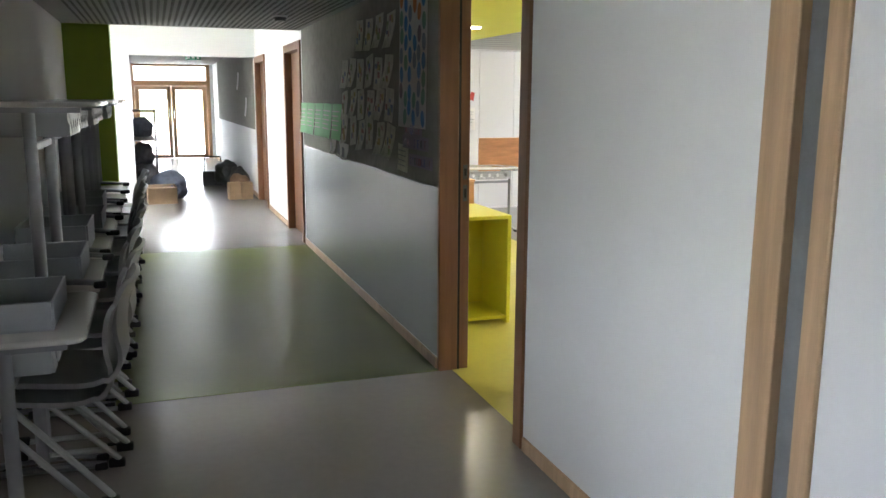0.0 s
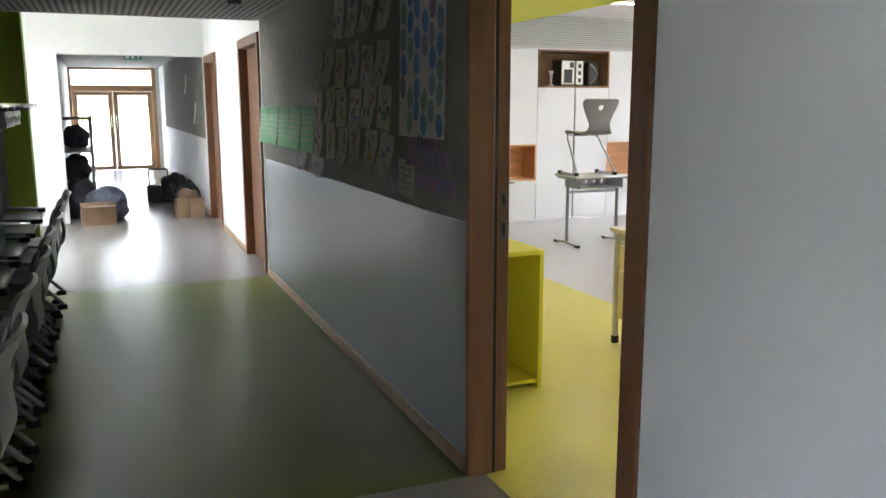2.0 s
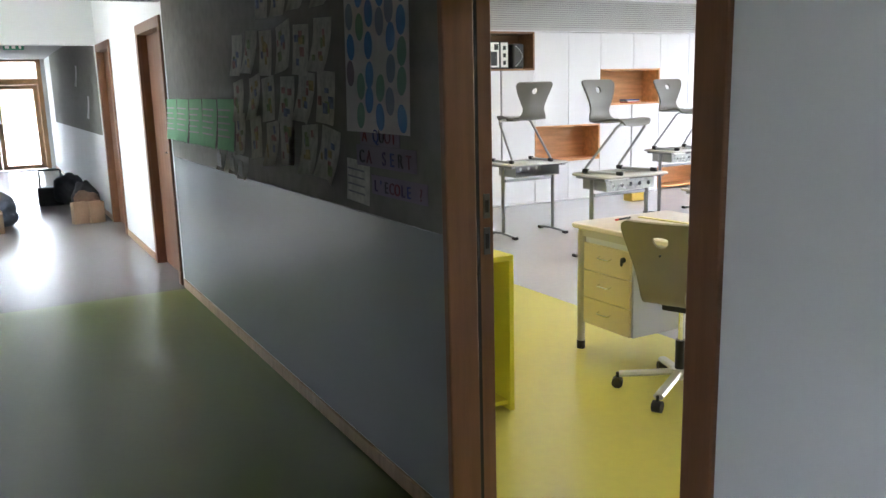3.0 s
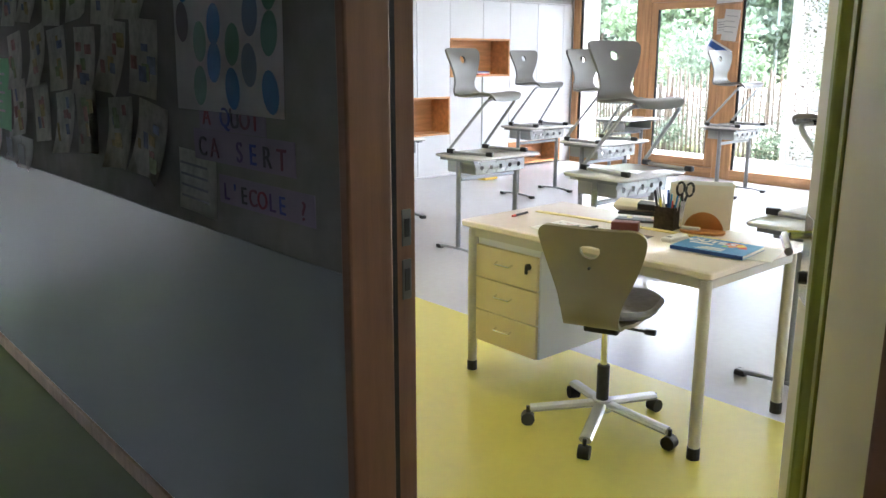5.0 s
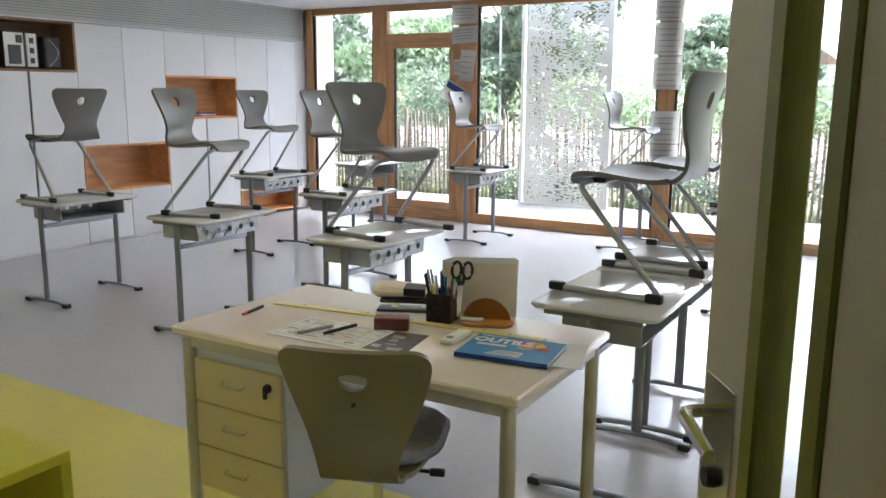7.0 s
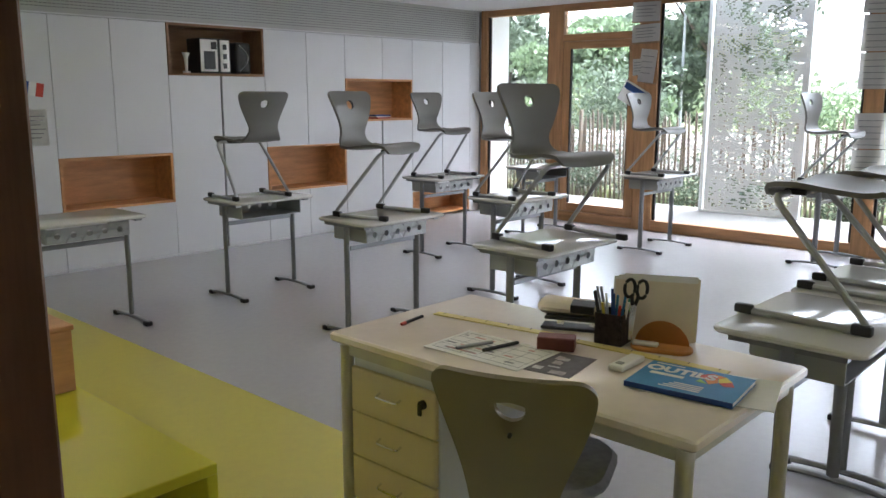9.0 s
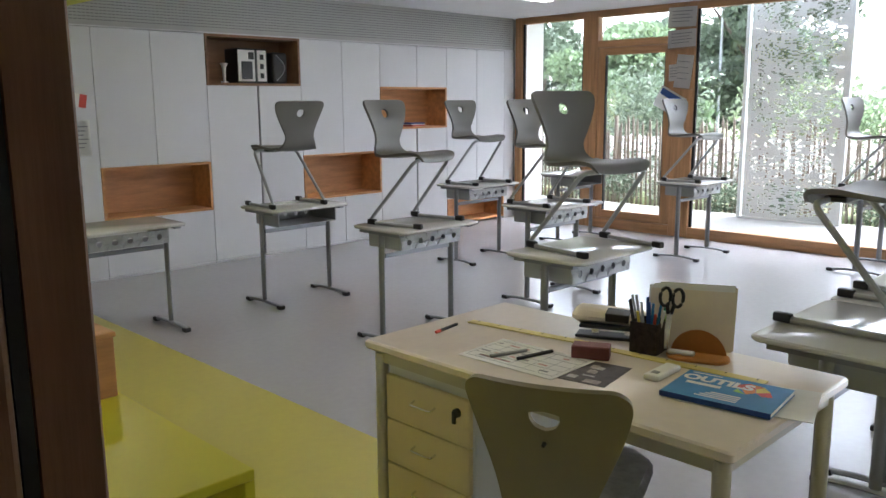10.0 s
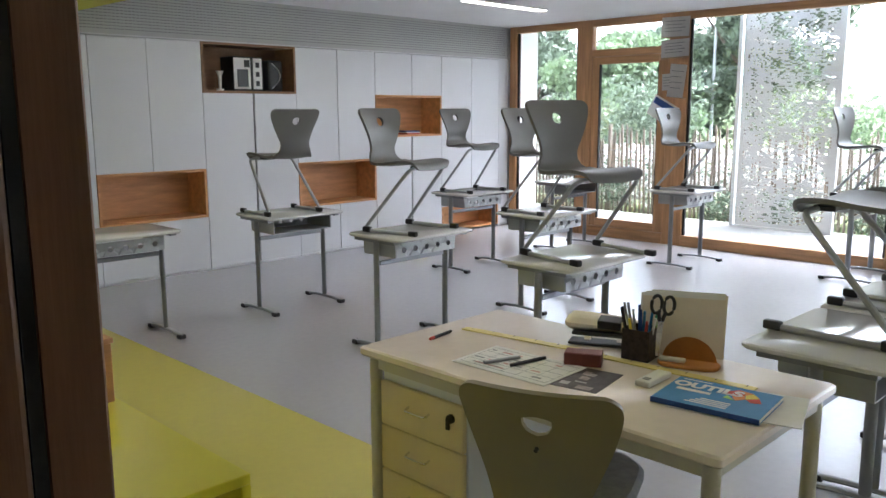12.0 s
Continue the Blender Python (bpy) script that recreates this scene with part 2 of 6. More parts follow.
def rounded(pts, r, n=5):
    """A polyline with its corners rounded off by radius r."""
    pts = [Vector(p) for p in pts]
    out = [pts[0]]
    for a, b, c in zip(pts, pts[1:], pts[2:]):
        da, dc = (a - b), (c - b)
        k = min(r, da.length * 0.45, dc.length * 0.45)
        p0, p1 = b + da.normalized() * k, b + dc.normalized() * k
        for i in range(n + 1):
            t = i / n
            out.append(p0 * (1 - t) ** 2 + b * 2 * t * (1 - t) + p1 * t ** 2)
    out.append(pts[-1])
    return out


def bm_tube(bm, pts, r, seg=8, squash=1.0):
    pts = [Vector(p) for p in pts]
    rings = []
    up = Vector((0, 0, 1))
    for i, p in enumerate(pts):
        d = (pts[min(i + 1, len(pts) - 1)] - pts[max(i - 1, 0)]).normalized()
        ref = up if abs(d.z) < 0.95 else Vector((1, 0, 0))
        side = d.cross(ref).normalized()
        nrm = side.cross(d).normalized()
        rings.append([bm.verts.new(p + (side * math.cos(a) + nrm * math.sin(a) * squash) * r) for a in (2 * math.pi * k / seg for k in range(seg))])
    for a, b in zip(rings, rings[1:]):
        for k in range(seg):
            bm.faces.new((a[k], a[(k + 1) % seg], b[(k + 1) % seg], b[k]))
    bm.faces.new(rings[0][::-1])
    bm.faces.new(rings[-1])
    return bm


def tube(pts, r, seg=8, squash=1.0):
    return bm_tube(bmesh.new(), pts, r, seg, squash)


def bm_cyl(bm, x, y, z0, z1, r, seg=16, r2=None):
    return bm_tube2(bm, (x, y, z0), (x, y, z1), r, r if r2 is None else r2, seg)


def bm_tube2(bm, a, b, ra, rb, seg=16):
    a, b = Vector(a), Vector(b)
    d = (b - a).normalized()
    ref = Vector((0, 0, 1)) if abs(d.z) < 0.95 else Vector((1, 0, 0))
    side = d.cross(ref).normalized()
    nrm = side.cross(d)
    ring = lambda c, r: [bm.verts.new(c + (side * math.cos(2 * math.pi * k / seg) + nrm * math.sin(2 * math.pi * k / seg)) * r) for k in range(seg)]
    p, q = ring(a, ra), ring(b, rb)
    for k in range(seg):
        bm.faces.new((p[k], p[(k + 1) % seg], q[(k + 1) % seg], q[k]))
    bm.faces.new(p[::-1])
    bm.faces.new(q)
    return bm


def cyl(x, y, z0, z1, r, seg=16, r2=None):
    return bm_cyl(bmesh.new(), x, y, z0, z1, r, seg, r2)


def rounded_slab(w, d, z0, z1, corner=0.04, bevel=0.006, n=5):
    """A table top centred on the origin with rounded corners in plan."""
    bm = bmesh.new()
    outline = []
    for cx, cy, a0 in ((w / 2 - corner, d / 2 - corner, 0), (-w / 2 + corner, d / 2 - corner, 90), (-w / 2 + corner, -d / 2 + corner, 180), (w / 2 - corner, -d / 2 + corner, 270)):
        for i in range(n + 1):
            a = radians(a0 + 90 * i / n)
            outline.append((cx + corner * math.cos(a), cy + corner * math.sin(a)))
    rows = []
    for z, inset in ((z0, bevel), (z0 + bevel, 0), (z1 - bevel, 0), (z1, bevel)):
        rows.append([bm.verts.new((x * (1 - 2 * inset / w), y * (1 - 2 * inset / d), z)) for x, y in outline])
    for a, b in zip(rows, rows[1:]):
        for k in range(len(a)):
            bm.faces.new((a[k], a[(k + 1) % len(a)], b[(k + 1) % len(a)], b[k]))
    bm.faces.new(rows[0][::-1])
    bm.faces.new(rows[-1])
    return bm


def sheet(w, h, curl=0.0, nx=4, nz=4, thick=0.0012):
    """Paper in the local xz plane, hanging from its top edge, facing -y; curl lifts the lower corners."""
    bm = bmesh.new()
    g = [[None] * (nz + 1) for _ in range(nx + 1)]
    for i in range(nx + 1):
        for k in range(nz + 1):
            u, v = i / nx, k / nz
            g[i][k] = bm.verts.new(((u - 0.5) * w, -curl * v ** 2 * (0.4 + 0.6 * abs(2 * u - 1)) - 0.002, -v * h))
    for i in range(nx):
        for k in range(nz):
            bm.faces.new((g[i][k], g[i + 1][k], g[i + 1][k + 1], g[i][k + 1]))
    bmesh.ops.solidify(bm, geom=list(bm.faces), thickness=thick)
    return bm


# ---- structure: floors ----
floor_bm = box(2.10, 10.42, 3.9, 13.6, -0.12, 0.0)
structure("floor_classroom", floor_bm, FLOOR_GREY, "pale grey marbled linoleum classroom floor", "floor")
structure("floor_classroom_band", box(2.10, 4.22, 4.05, 13.05, -0.02, 0.002), FLOOR_LIME, "lime yellow linoleum floor band inside the door", "floor")
structure("floor_corridor", box(-1.2, 2.10, -3.2, 24.4, -0.12, 0.0), FLOOR_TAUPE, "grey brown linoleum corridor floor", "floor")
band = structure("floor_corridor_band", box(-1.115, 1.115, -2.12, 2.12, -0.02, 0.002), FLOOR_GREEN, "dark green linoleum floor band in the corridor", "floor")
band.location = (0.915, 8.78, 0.0)

# ---- structure: corridor walls ----
XW, XR = 2.03, 2.185          # corridor face and classroom face of the dividing wall


def wall_run(name, y0, y1, holes, z1, label, material=WHITE_WALL, x0=XW, x1=XR):
    """A wall along y with door openings (y0, y1, top) cut through it."""
    bm = bmesh.new()
    at = y0
    for a, b, top in holes:
        bm_box(bm, x0, x1, at, a, 0, z1)
        bm_box(bm, x0, x1, a, b, top, z1)
        at = b
    bm_box(bm, x0, x1, at, y1, 0, z1)
    return structure(name, bm, material, label)


wall_run("wall_corridor_east", -3.2, 24.2, [(2.98, 4.10, 2.09), (5.58, 6.675, 2.10), (11.10, 12.10, 2.05), (13.98, 15.0, 2.05)], 3.0, "white painted corridor wall with door openings")
structure("pinboard_lining", box(XW - 0.006, XW, 6.665, 10.97, 1.04, 2.2), GREY_PIN, "dark grey pinboard lining on the corridor wall", "wall lining")
structure("wall_lining_low", box(XW - 0.004, XW, 6.665, 10.97, 0.07, 1.037), WAINSCOT, "pale grey lower corridor wall lining", "wall lining")
structure("pinboard_lining_far", box(XW - 0.006, XW, 15.31, 22.6, 1.04, 2.329), GREY_PIN, "dark grey pinboard lining on the far corridor wall", "wall lining")
for i, (a, b) in enumerate(((4.19, 5.53), (6.70, 10.98), (12.22, 13.88), (15.12, 24.1))):
    structure("baseboard_%d" % i, box(XW - 0.014, XW, a, b, 0.0, 0.065, 0.003, 1), FRAME_PALE, "low wooden skirting board along the corridor wall", "skirting")

# the opening at y 2.0 to 4.5 is added, out of view, to let daylight in
ww = bmesh.new()
bm_box(ww, -0.35, -0.2, 4.5, 11.1, 0, 3.0)
bm_box(ww, -0.35, -0.2, -3.2, 2.0, 0, 3.0)
bm_box(ww, -0.35, -0.2, 2.0, 4.5, 0, 0.9)
bm_box(ww, -0.35, -0.2, 2.0, 4.5, 1.60, 3.0)
structure("wall_corridor_west", ww, WHITE_WALL, "white painted corridor wall behind the stacked tables")
structure("wall_green_pier", box(-1.2, 0.21, 11.1, 11.3, 0, 3.0), GREEN_WALL, "olive green painted pier beside the corridor")
# unseen bay wall, its opening made up to bring in sky light
bay = bmesh.new()
bm_box(bay, -1.15, -1.0, 11.3, 11.6, 0, 3.0)
bm_box(bay, -1.15, -1.0, 14.8, 15.1, 0, 3.0)
bm_box(bay, -1.15, -1.0, 11.6, 14.8, 0, 1.3)
bm_box(bay, -1.15, -1.0, 11.6, 14.8, 2.25, 3.0)
structure("wall_bay_west", bay, WHITE_WALL, "unseen white wall with a window opening added to light the bay")
lint = bmesh.new()
bm_box(lint, -1.15, 0.28, 15.1, 15.3, 0, 3.0)
bm_box(lint, 0.28, XW, 15.1, 15.3, 2.11, 3.0)
structure("wall_lintel", lint, WHITE_WALL, "white pier and lintel across the corridor")
structure("wall_far_west", box(-0.05, 0.098, 15.3, 24.2, 0, 3.0), WHITE_WALL, "white far corridor wall")
far = bmesh.new()
bm_box(far, -0.05, 0.06, 24.2, 24.4, 0, 3.0)
bm_box(far, 1.95, 2.2, 24.2, 24.4, 0, 3.0)
bm_box(far, 0.06, 1.95, 24.2, 24.4, 2.325, 3.0)
structure("wall_far_end", far, WHITE_WALL, "white end wall round the far glazed door")
rear = box(-0.35, 2.2, -3.4, -3.2, 0, 3.0)
structure("wall_rear_end", rear, WHITE_WALL, "white end wall behind the walker")

# ceilings, each a single mesh
structure("ceiling_corridor", box(-0.35, XW, -3.2, 11.1, 2.2, 2.3), CEIL_GREY, "grey perforated acoustic corridor ceiling", "ceiling")
def holed_slab(x0, x1, y0, y1, z0, z1, hx0, hx1, hy0, hy1):
    bm = bmesh.new()
    bm_box(bm, x0, x1, y0, hy0, z0, z1)
    bm_box(bm, x0, x1, hy1, y1, z0, z1)
    bm_box(bm, x0, hx0, hy0, hy1, z0, z1)
    bm_box(bm, hx1, x1, hy0, hy1, z0, z1)
    return bm


# hole in ceiling and roof: an added skylight that brightens the bay floor
structure("ceiling_bay", holed_slab(-1.15, XW, 11.1, 15.1, 2.75, 2.85, -0.5, 0.6, 11.5, 13.3), CEIL_WHITE, "white ceiling of the bay with an added skylight opening", "ceiling")
structure("ceiling_far", box(0.1, XW, 15.3, 24.2, 2.33, 2.43), CEIL_GREY, "grey far corridor ceiling", "ceiling")
# unseen overhang past the window wall, added to hold back sky light
roof = holed_slab(-1.2, 12.1, -3.4, 24.5, 3.0, 3.2, -0.5, 0.6, 11.5, 13.3)
structure("roof_slab", roof, CEIL_GREY, "flat roof slab with an added skylight opening and overhang", "roof")

# ---- structure: classroom shell ----
structure("wall_classroom_south", box(XR, 10.4, 3.8, 4.0, 0, 3.0), WHITE_WALL, "white classroom side wall")
structure("wall_classroom_north", box(XR, 10.6, 13.56, 13.75, 0, 3.0), WHITE_WALL, "white classroom wall behind the cabinets")
structure("ceiling_classroom", box(4.33, 10.4, 4.0, 13.56, 2.58, 2.7), CEIL_WHITE, "white classroom ceiling", "ceiling")
structure("ceiling_lime", box(XR, 4.33, 4.0, 13.56, 2.23, 2.7), CEIL_LIME, "lime painted lowered ceiling inside the door", "ceiling")
structure("wall_facade_return", box(10.40, 10.85, 13.02, 13.75, -0.1, 3.0), WHITE_WALL, "white facade return outside the window")

# ---- window wall ----
XG = 10.29


def glazing(name, label):
    w = thing(name, label, "window")
    w["kind"] = "structure"
    return w


win = glazing("window_1", "full height larch framed window wall onto the garden")
POSTS = ((12.93, 13.04), (11.76, 11.97), (10.50, 10.74), (8.20, 8.37), (5.90, 6.07), (4.0, 4.12))
for a, b in POSTS:
    part("post", box(XG, XG + 0.10, a, b, 0.0, 2.58, 0.004, 1), WOOD, win)
for (a, b), (c, d) in zip(POSTS, POSTS[1:]):
    part("window_sill", box(XG - 0.005, XG + 0.10, d, a, 0.0, 0.12, 0.004, 1), WOOD_H, win)
    part("head_rail", box(XG, XG + 0.10, d, a, 2.50, 2.579, 0.004, 1), WOOD_H, win)
part("transom", box(XG - 0.002, XG + 0.10, 10.74, 11.76, 2.15, 2.23, 0.004, 1), WOOD_H, win)
leafw = part("door_leaf", box(XG + 0.01, XG + 0.08, 11.66, 11.755, 0.125, 2.145, 0.004, 1), WOOD, win, "larch framed glazed garden door, closed")
part("stile", box(XG + 0.01, XG + 0.08, 10.745, 10.86, 0.125, 2.145, 0.004, 1), WOOD, leafw)
part("rail", box(XG + 0.01, XG + 0.08, 10.86, 11.66, 0.125, 0.22, 0.003, 1), WOOD_H, leafw)
part("rail", box(XG + 0.01, XG + 0.08, 10.86, 11.66, 2.06, 2.145, 0.003, 1), WOOD_H, leafw)
for a, b in ((11.648, 11.66), (10.86, 10.872)):
    part("seal", box(XG + 0.02, XG + 0.06, a, b, 0.22, 2.06), RUBBER, leafw)
for y0, y1, z0, z1 in ((11.97, 12.93, 0.12, 2.5), (10.86, 11.66, 0.22, 2.06), (10.74, 11.76, 2.23, 2.5), (8.37, 10.50, 0.12, 2.5), (6.07, 8.20, 0.12, 2.5), (4.12, 5.90, 0.12, 2.5)):
    g = part("pane", box(XG + 0.040, XG + 0.046, y0 - 0.004, y1 + 0.004, z0 - 0.004, z1 + 0.004), GLASS, win)
    g.visible_shadow = False
for y in (12.915, 11.985, 10.485, 8.385, 8.185):
    part("seal", box(XG + 0.028, XG + 0.06, y - 0.012, y + 0.012, 0.12, 2.5), RUBBER, win, "dark rubber glazing seal")

# this window is an addition that only serves to brighten the bay
bay_fillw = glazing("window_2", "unseen wide wooden framed window added to light the bay")
for a, b in ((11.6, 11.68), (13.16, 13.24), (14.72, 14.8)):
    part("post", box(-1.12, -1.03, a, b, 1.3, 2.25, 0.004, 1), WOOD, bay_fillw)
for z in (1.3, 2.17):
    part("rail", box(-1.12, -1.03, 11.68, 14.72, z, z + 0.08, 0.004, 1), WOOD_H, bay_fillw)
for a, b in ((11.68, 13.16), (13.24, 14.72)):
    g = part("pane", box(-1.08, -1.074, a, b, 1.38, 2.17), GLASS, bay_fillw)
    g.visible_shadow = False


# invented window out of view, sized to brighten the wall opposite
fillw = glazing("window_3", "unseen wooden framed window added to light the corridor")
for a in (2.0, 3.21, 4.42):
    part("post", box(-0.32, -0.23, a, a + 0.08, 0.9, 1.60, 0.004, 1), WOOD, fillw)
for a in (2.08, 3.29):
    for z in (0.9, 1.53):
        part("rail", box(-0.32, -0.23, a, a + 1.13, z, z + 0.07, 0.004, 1), WOOD_H, fillw)
    g = part("pane", box(-0.28, -0.274, a, a + 1.13, 0.97, 1.53), GLASS, fillw)
    g.visible_shadow = False


def glazed_doors(name, label, y, x0, x1, top, door_top):
    d = thing(name, label, "door")
    d["kind"] = "structure"
    mid = (x0 + x1) / 2
    for a, b in ((x0, x0 + 0.09), (x1 - 0.09, x1)):
        part("post", box(a, b, y, y + 0.12, 0, top, 0.004, 1), WOOD, d)
    part("head_rail", box(x0 + 0.09, x1 - 0.09, y, y + 0.12, top - 0.05, top, 0.003, 1), WOOD_H, d)
    part("transom", box(x0 + 0.09, x1 - 0.09, y, y + 0.12, door_top, door_top + 0.13, 0.003, 1), WOOD_H, d)
    g = part("pane", box(x0 + 0.09, x1 - 0.09, y + 0.05, y + 0.056, door_top + 0.13, top - 0.05), GLASS, d)
    g.visible_shadow = False
    for a, b in ((x0 + 0.095, mid - 0.004), (mid + 0.004, x1 - 0.095)):
        lf = part("door_leaf", box(a, a + 0.10, y + 0.02, y + 0.09, 0.01, door_top - 0.005, 0.003, 1), WOOD, d)
        part("stile", box(b - 0.10, b, y + 0.02, y + 0.09, 0.01, door_top - 0.005, 0.003, 1), WOOD, lf)
        part("rail", box(a + 0.10, b - 0.10, y + 0.02, y + 0.09, 0.01, 0.10, 0.003, 1), WOOD_H, lf)
        part("rail", box(a + 0.10, b - 0.10, y + 0.02, y + 0.09, door_top - 0.09, door_top - 0.005, 0.003, 1), WOOD_H, lf)
        g = part("pane", box(a + 0.10, b - 0.10, y + 0.05, y + 0.056, 0.10, door_top - 0.09), GLASS, lf)
        g.visible_shadow = False
        hx = b - 0.05 if a < mid - 0.2 and b < mid else a + 0.05
        part("handle", tube(rounded([(hx, y - 0.03, 1.0), (hx, y - 0.03, 1.25)], 0.01), 0.012), CHROME, lf)
    return d


glazed_doors("door_4", "closed larch framed glazed double door at the corridor end", 24.22, 0.06, 1.95, 2.325, 1.80)


# ---- interior door frames ----
def casing(parent, ya, yb, top, xf=XW, depth=0.035):
    """Architrave of an opening ya..yb on the corridor face."""
    w = 0.085
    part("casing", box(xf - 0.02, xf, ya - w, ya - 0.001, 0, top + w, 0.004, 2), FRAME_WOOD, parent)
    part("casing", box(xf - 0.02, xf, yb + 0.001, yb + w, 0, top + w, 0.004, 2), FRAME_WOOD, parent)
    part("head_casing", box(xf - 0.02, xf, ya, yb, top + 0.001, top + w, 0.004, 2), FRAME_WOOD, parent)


DULL_STEEL = mat("dull_steel", (0.13, 0.125, 0.12), 0.4, metal=0.4, vary=0.06, scale=20)
d1 = thing("door_1", "open wooden framed classroom door with a pale leaf", "door")
d1["kind"] = "structure"
YA, YB = 5.63, 6.645
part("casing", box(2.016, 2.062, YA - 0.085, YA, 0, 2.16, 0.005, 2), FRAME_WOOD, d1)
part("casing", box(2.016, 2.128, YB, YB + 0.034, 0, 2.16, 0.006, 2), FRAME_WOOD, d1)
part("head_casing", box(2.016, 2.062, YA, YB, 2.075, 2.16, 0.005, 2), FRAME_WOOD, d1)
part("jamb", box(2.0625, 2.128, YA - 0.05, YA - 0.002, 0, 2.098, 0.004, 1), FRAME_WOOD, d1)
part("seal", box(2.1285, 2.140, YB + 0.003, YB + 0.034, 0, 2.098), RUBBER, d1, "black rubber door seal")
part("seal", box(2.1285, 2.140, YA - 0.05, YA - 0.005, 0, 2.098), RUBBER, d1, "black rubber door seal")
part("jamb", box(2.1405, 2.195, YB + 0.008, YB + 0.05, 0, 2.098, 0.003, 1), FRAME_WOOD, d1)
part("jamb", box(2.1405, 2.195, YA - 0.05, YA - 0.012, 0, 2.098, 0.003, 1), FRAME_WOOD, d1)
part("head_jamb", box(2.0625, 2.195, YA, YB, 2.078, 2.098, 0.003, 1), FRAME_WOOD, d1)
for z0, z1 in ((0.965, 1.055), (1.085, 1.165)):
    plate = part("strike_plate", box(2.156, 2.181, YB + 0.0055, YB + 0.0085, z0, z1, 0.001, 1), DULL_STEEL, d1, "dull steel strike plate")
    part("keeper", box(2.162, 2.175, YB + 0.004, YB + 0.0056, z0 + 0.02, z1 - 0.02), BLACK, plate)

# leaf in its own axes: x along the leaf from the hinge, y through it, then swung open into the room
leaf = part("door_leaf", bmesh.new(), WHITE_PANEL, d1, "cream door leaf swung open into the classroom")
LEAF_COAT = mat("cream_door_laminate", (0.70, 0.63, 0.49), 0.45, vary=0.02, scale=3)
lb = bmesh.new()
L = 0.93
bm_box(lb, 0.0, L - 0.33, -0.02, 0.02, 0.01, 2.05, 0.002, 1)
bm_box(lb, L - 0.14, L, -0.02, 0.02, 0.01, 2.05, 0.002, 1)
bm_box(lb, L - 0.33, L - 0.14, -0.02, 0.02, 0.01, 0.16)
bm_box(lb, L - 0.33, L - 0.14, -0.02, 0.02, 1.93, 2.05)
leaf.data = finish("door_leaf", lb, LEAF_COAT)
leaf.matrix_basis = pose(2.215, 5.625, 0, 0, 0, 34.0)
for a, b in ((L - 0.33, L - 0.29), (L - 0.18, L - 0.14)):
    part("glazing_bead", box(a, b, -0.024, 0.026, 0.16, 1.93, 0.004, 1), LIME_EDGE, leaf, "lime painted glazing bead")
g = part("pane", box(L - 0.29, L - 0.18, -0.004, 0.004, 0.16, 1.93), GLASS, leaf)
g.visible_shadow = False
part("back_plate", box(L - 0.115, L - 0.015, 0.020, 0.024, 0.93, 1.13, 0.001, 1), CHROME, leaf, "brushed steel handle plate")
part("lever_handle", tube(rounded([(L - 0.06, 0.02, 1.085), (L - 0.06, 0.075, 1.085), (L - 0.175, 0.078, 1.07)], 0.02), 0.010), CHROME, leaf, "brushed steel lever handle")
part("key_cylinder", bm_tube2(bmesh.new(), (L - 0.06, 0.024, 0.985), (L - 0.06, 0.036, 0.985), 0.016, 0.014), BLACK, leaf)
for z in (0.25, 1.05, 1.85):
    part("hinge", cyl(0.0, 0.0, z, z + 0.1, 0.009, 10), CHROME, leaf)


def closed_door(name, ya, yb, top, label, recess=0.06):
    d = thing(name, label, "door")
    d["kind"] = "structure"
    casing(d, ya + 0.03, yb - 0.03, top - 0.03)
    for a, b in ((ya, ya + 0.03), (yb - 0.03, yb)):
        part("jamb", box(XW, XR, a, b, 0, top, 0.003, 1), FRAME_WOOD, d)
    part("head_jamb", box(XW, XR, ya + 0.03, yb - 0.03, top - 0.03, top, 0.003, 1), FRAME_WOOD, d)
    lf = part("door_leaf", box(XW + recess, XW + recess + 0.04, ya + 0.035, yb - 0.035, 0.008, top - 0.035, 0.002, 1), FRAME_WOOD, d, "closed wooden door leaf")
    part("handle", tube(rounded([(XW + recess, ya + 0.10, 1.05), (XW + recess - 0.055, ya + 0.10, 1.05), (XW + recess - 0.055, ya + 0.22, 1.05)], 0.015), 0.009), CHROME, lf)
    return d


closed_door("door_3", 11.10, 12.10, 2.05, "closed oak corridor door in a wooden frame")
closed_door("door_6", 13.98, 15.0, 2.05, "closed oak far corridor door in a wooden frame")
# the next classroom door, half seen: frame, grey strip painting the shadow gap, inner stile and a white leaf
GREY_GAP = mat("grey_shadow_gap", (0.16, 0.17, 0.18), 0.55, vary=0.1, scale=12)
d2 = thing("door_2", "closed white door in a wooden frame with a grey gap strip", "door")
d2["kind"] = "structure"
part("casing", box(2.016, 2.06, 4.065, 4.17, 0, 2.15, 0.005, 2), FRAME_PALE, d2)
part("casing", box(2.016, 2.06, 2.90, 2.99, 0, 2.15, 0.005, 2), FRAME_PALE, d2)
part("head_casing", box(2.016, 2.06, 2.99, 4.065, 2.06, 2.15, 0.005, 2), FRAME_PALE, d2)
part("seal", box(2.045, 2.10, 3.985, 4.06, 0, 2.06), GREY_GAP, d2, "grey strip standing in for the shadow gap beside the leaf")
lf2 = part("door_leaf", box(2.03, 2.075, 3.0, 3.92, 0.008, 2.055, 0.002, 1), WHITE_PANEL, d2, "white door leaf")
part("edge_strip", box(2.02, 2.08, 3.92, 3.985, 0.008, 2.055, 0.004, 1), FRAME_PALE, lf2, "wooden leaf edge")


# ---- cabinet wall ----
YC = 13.06


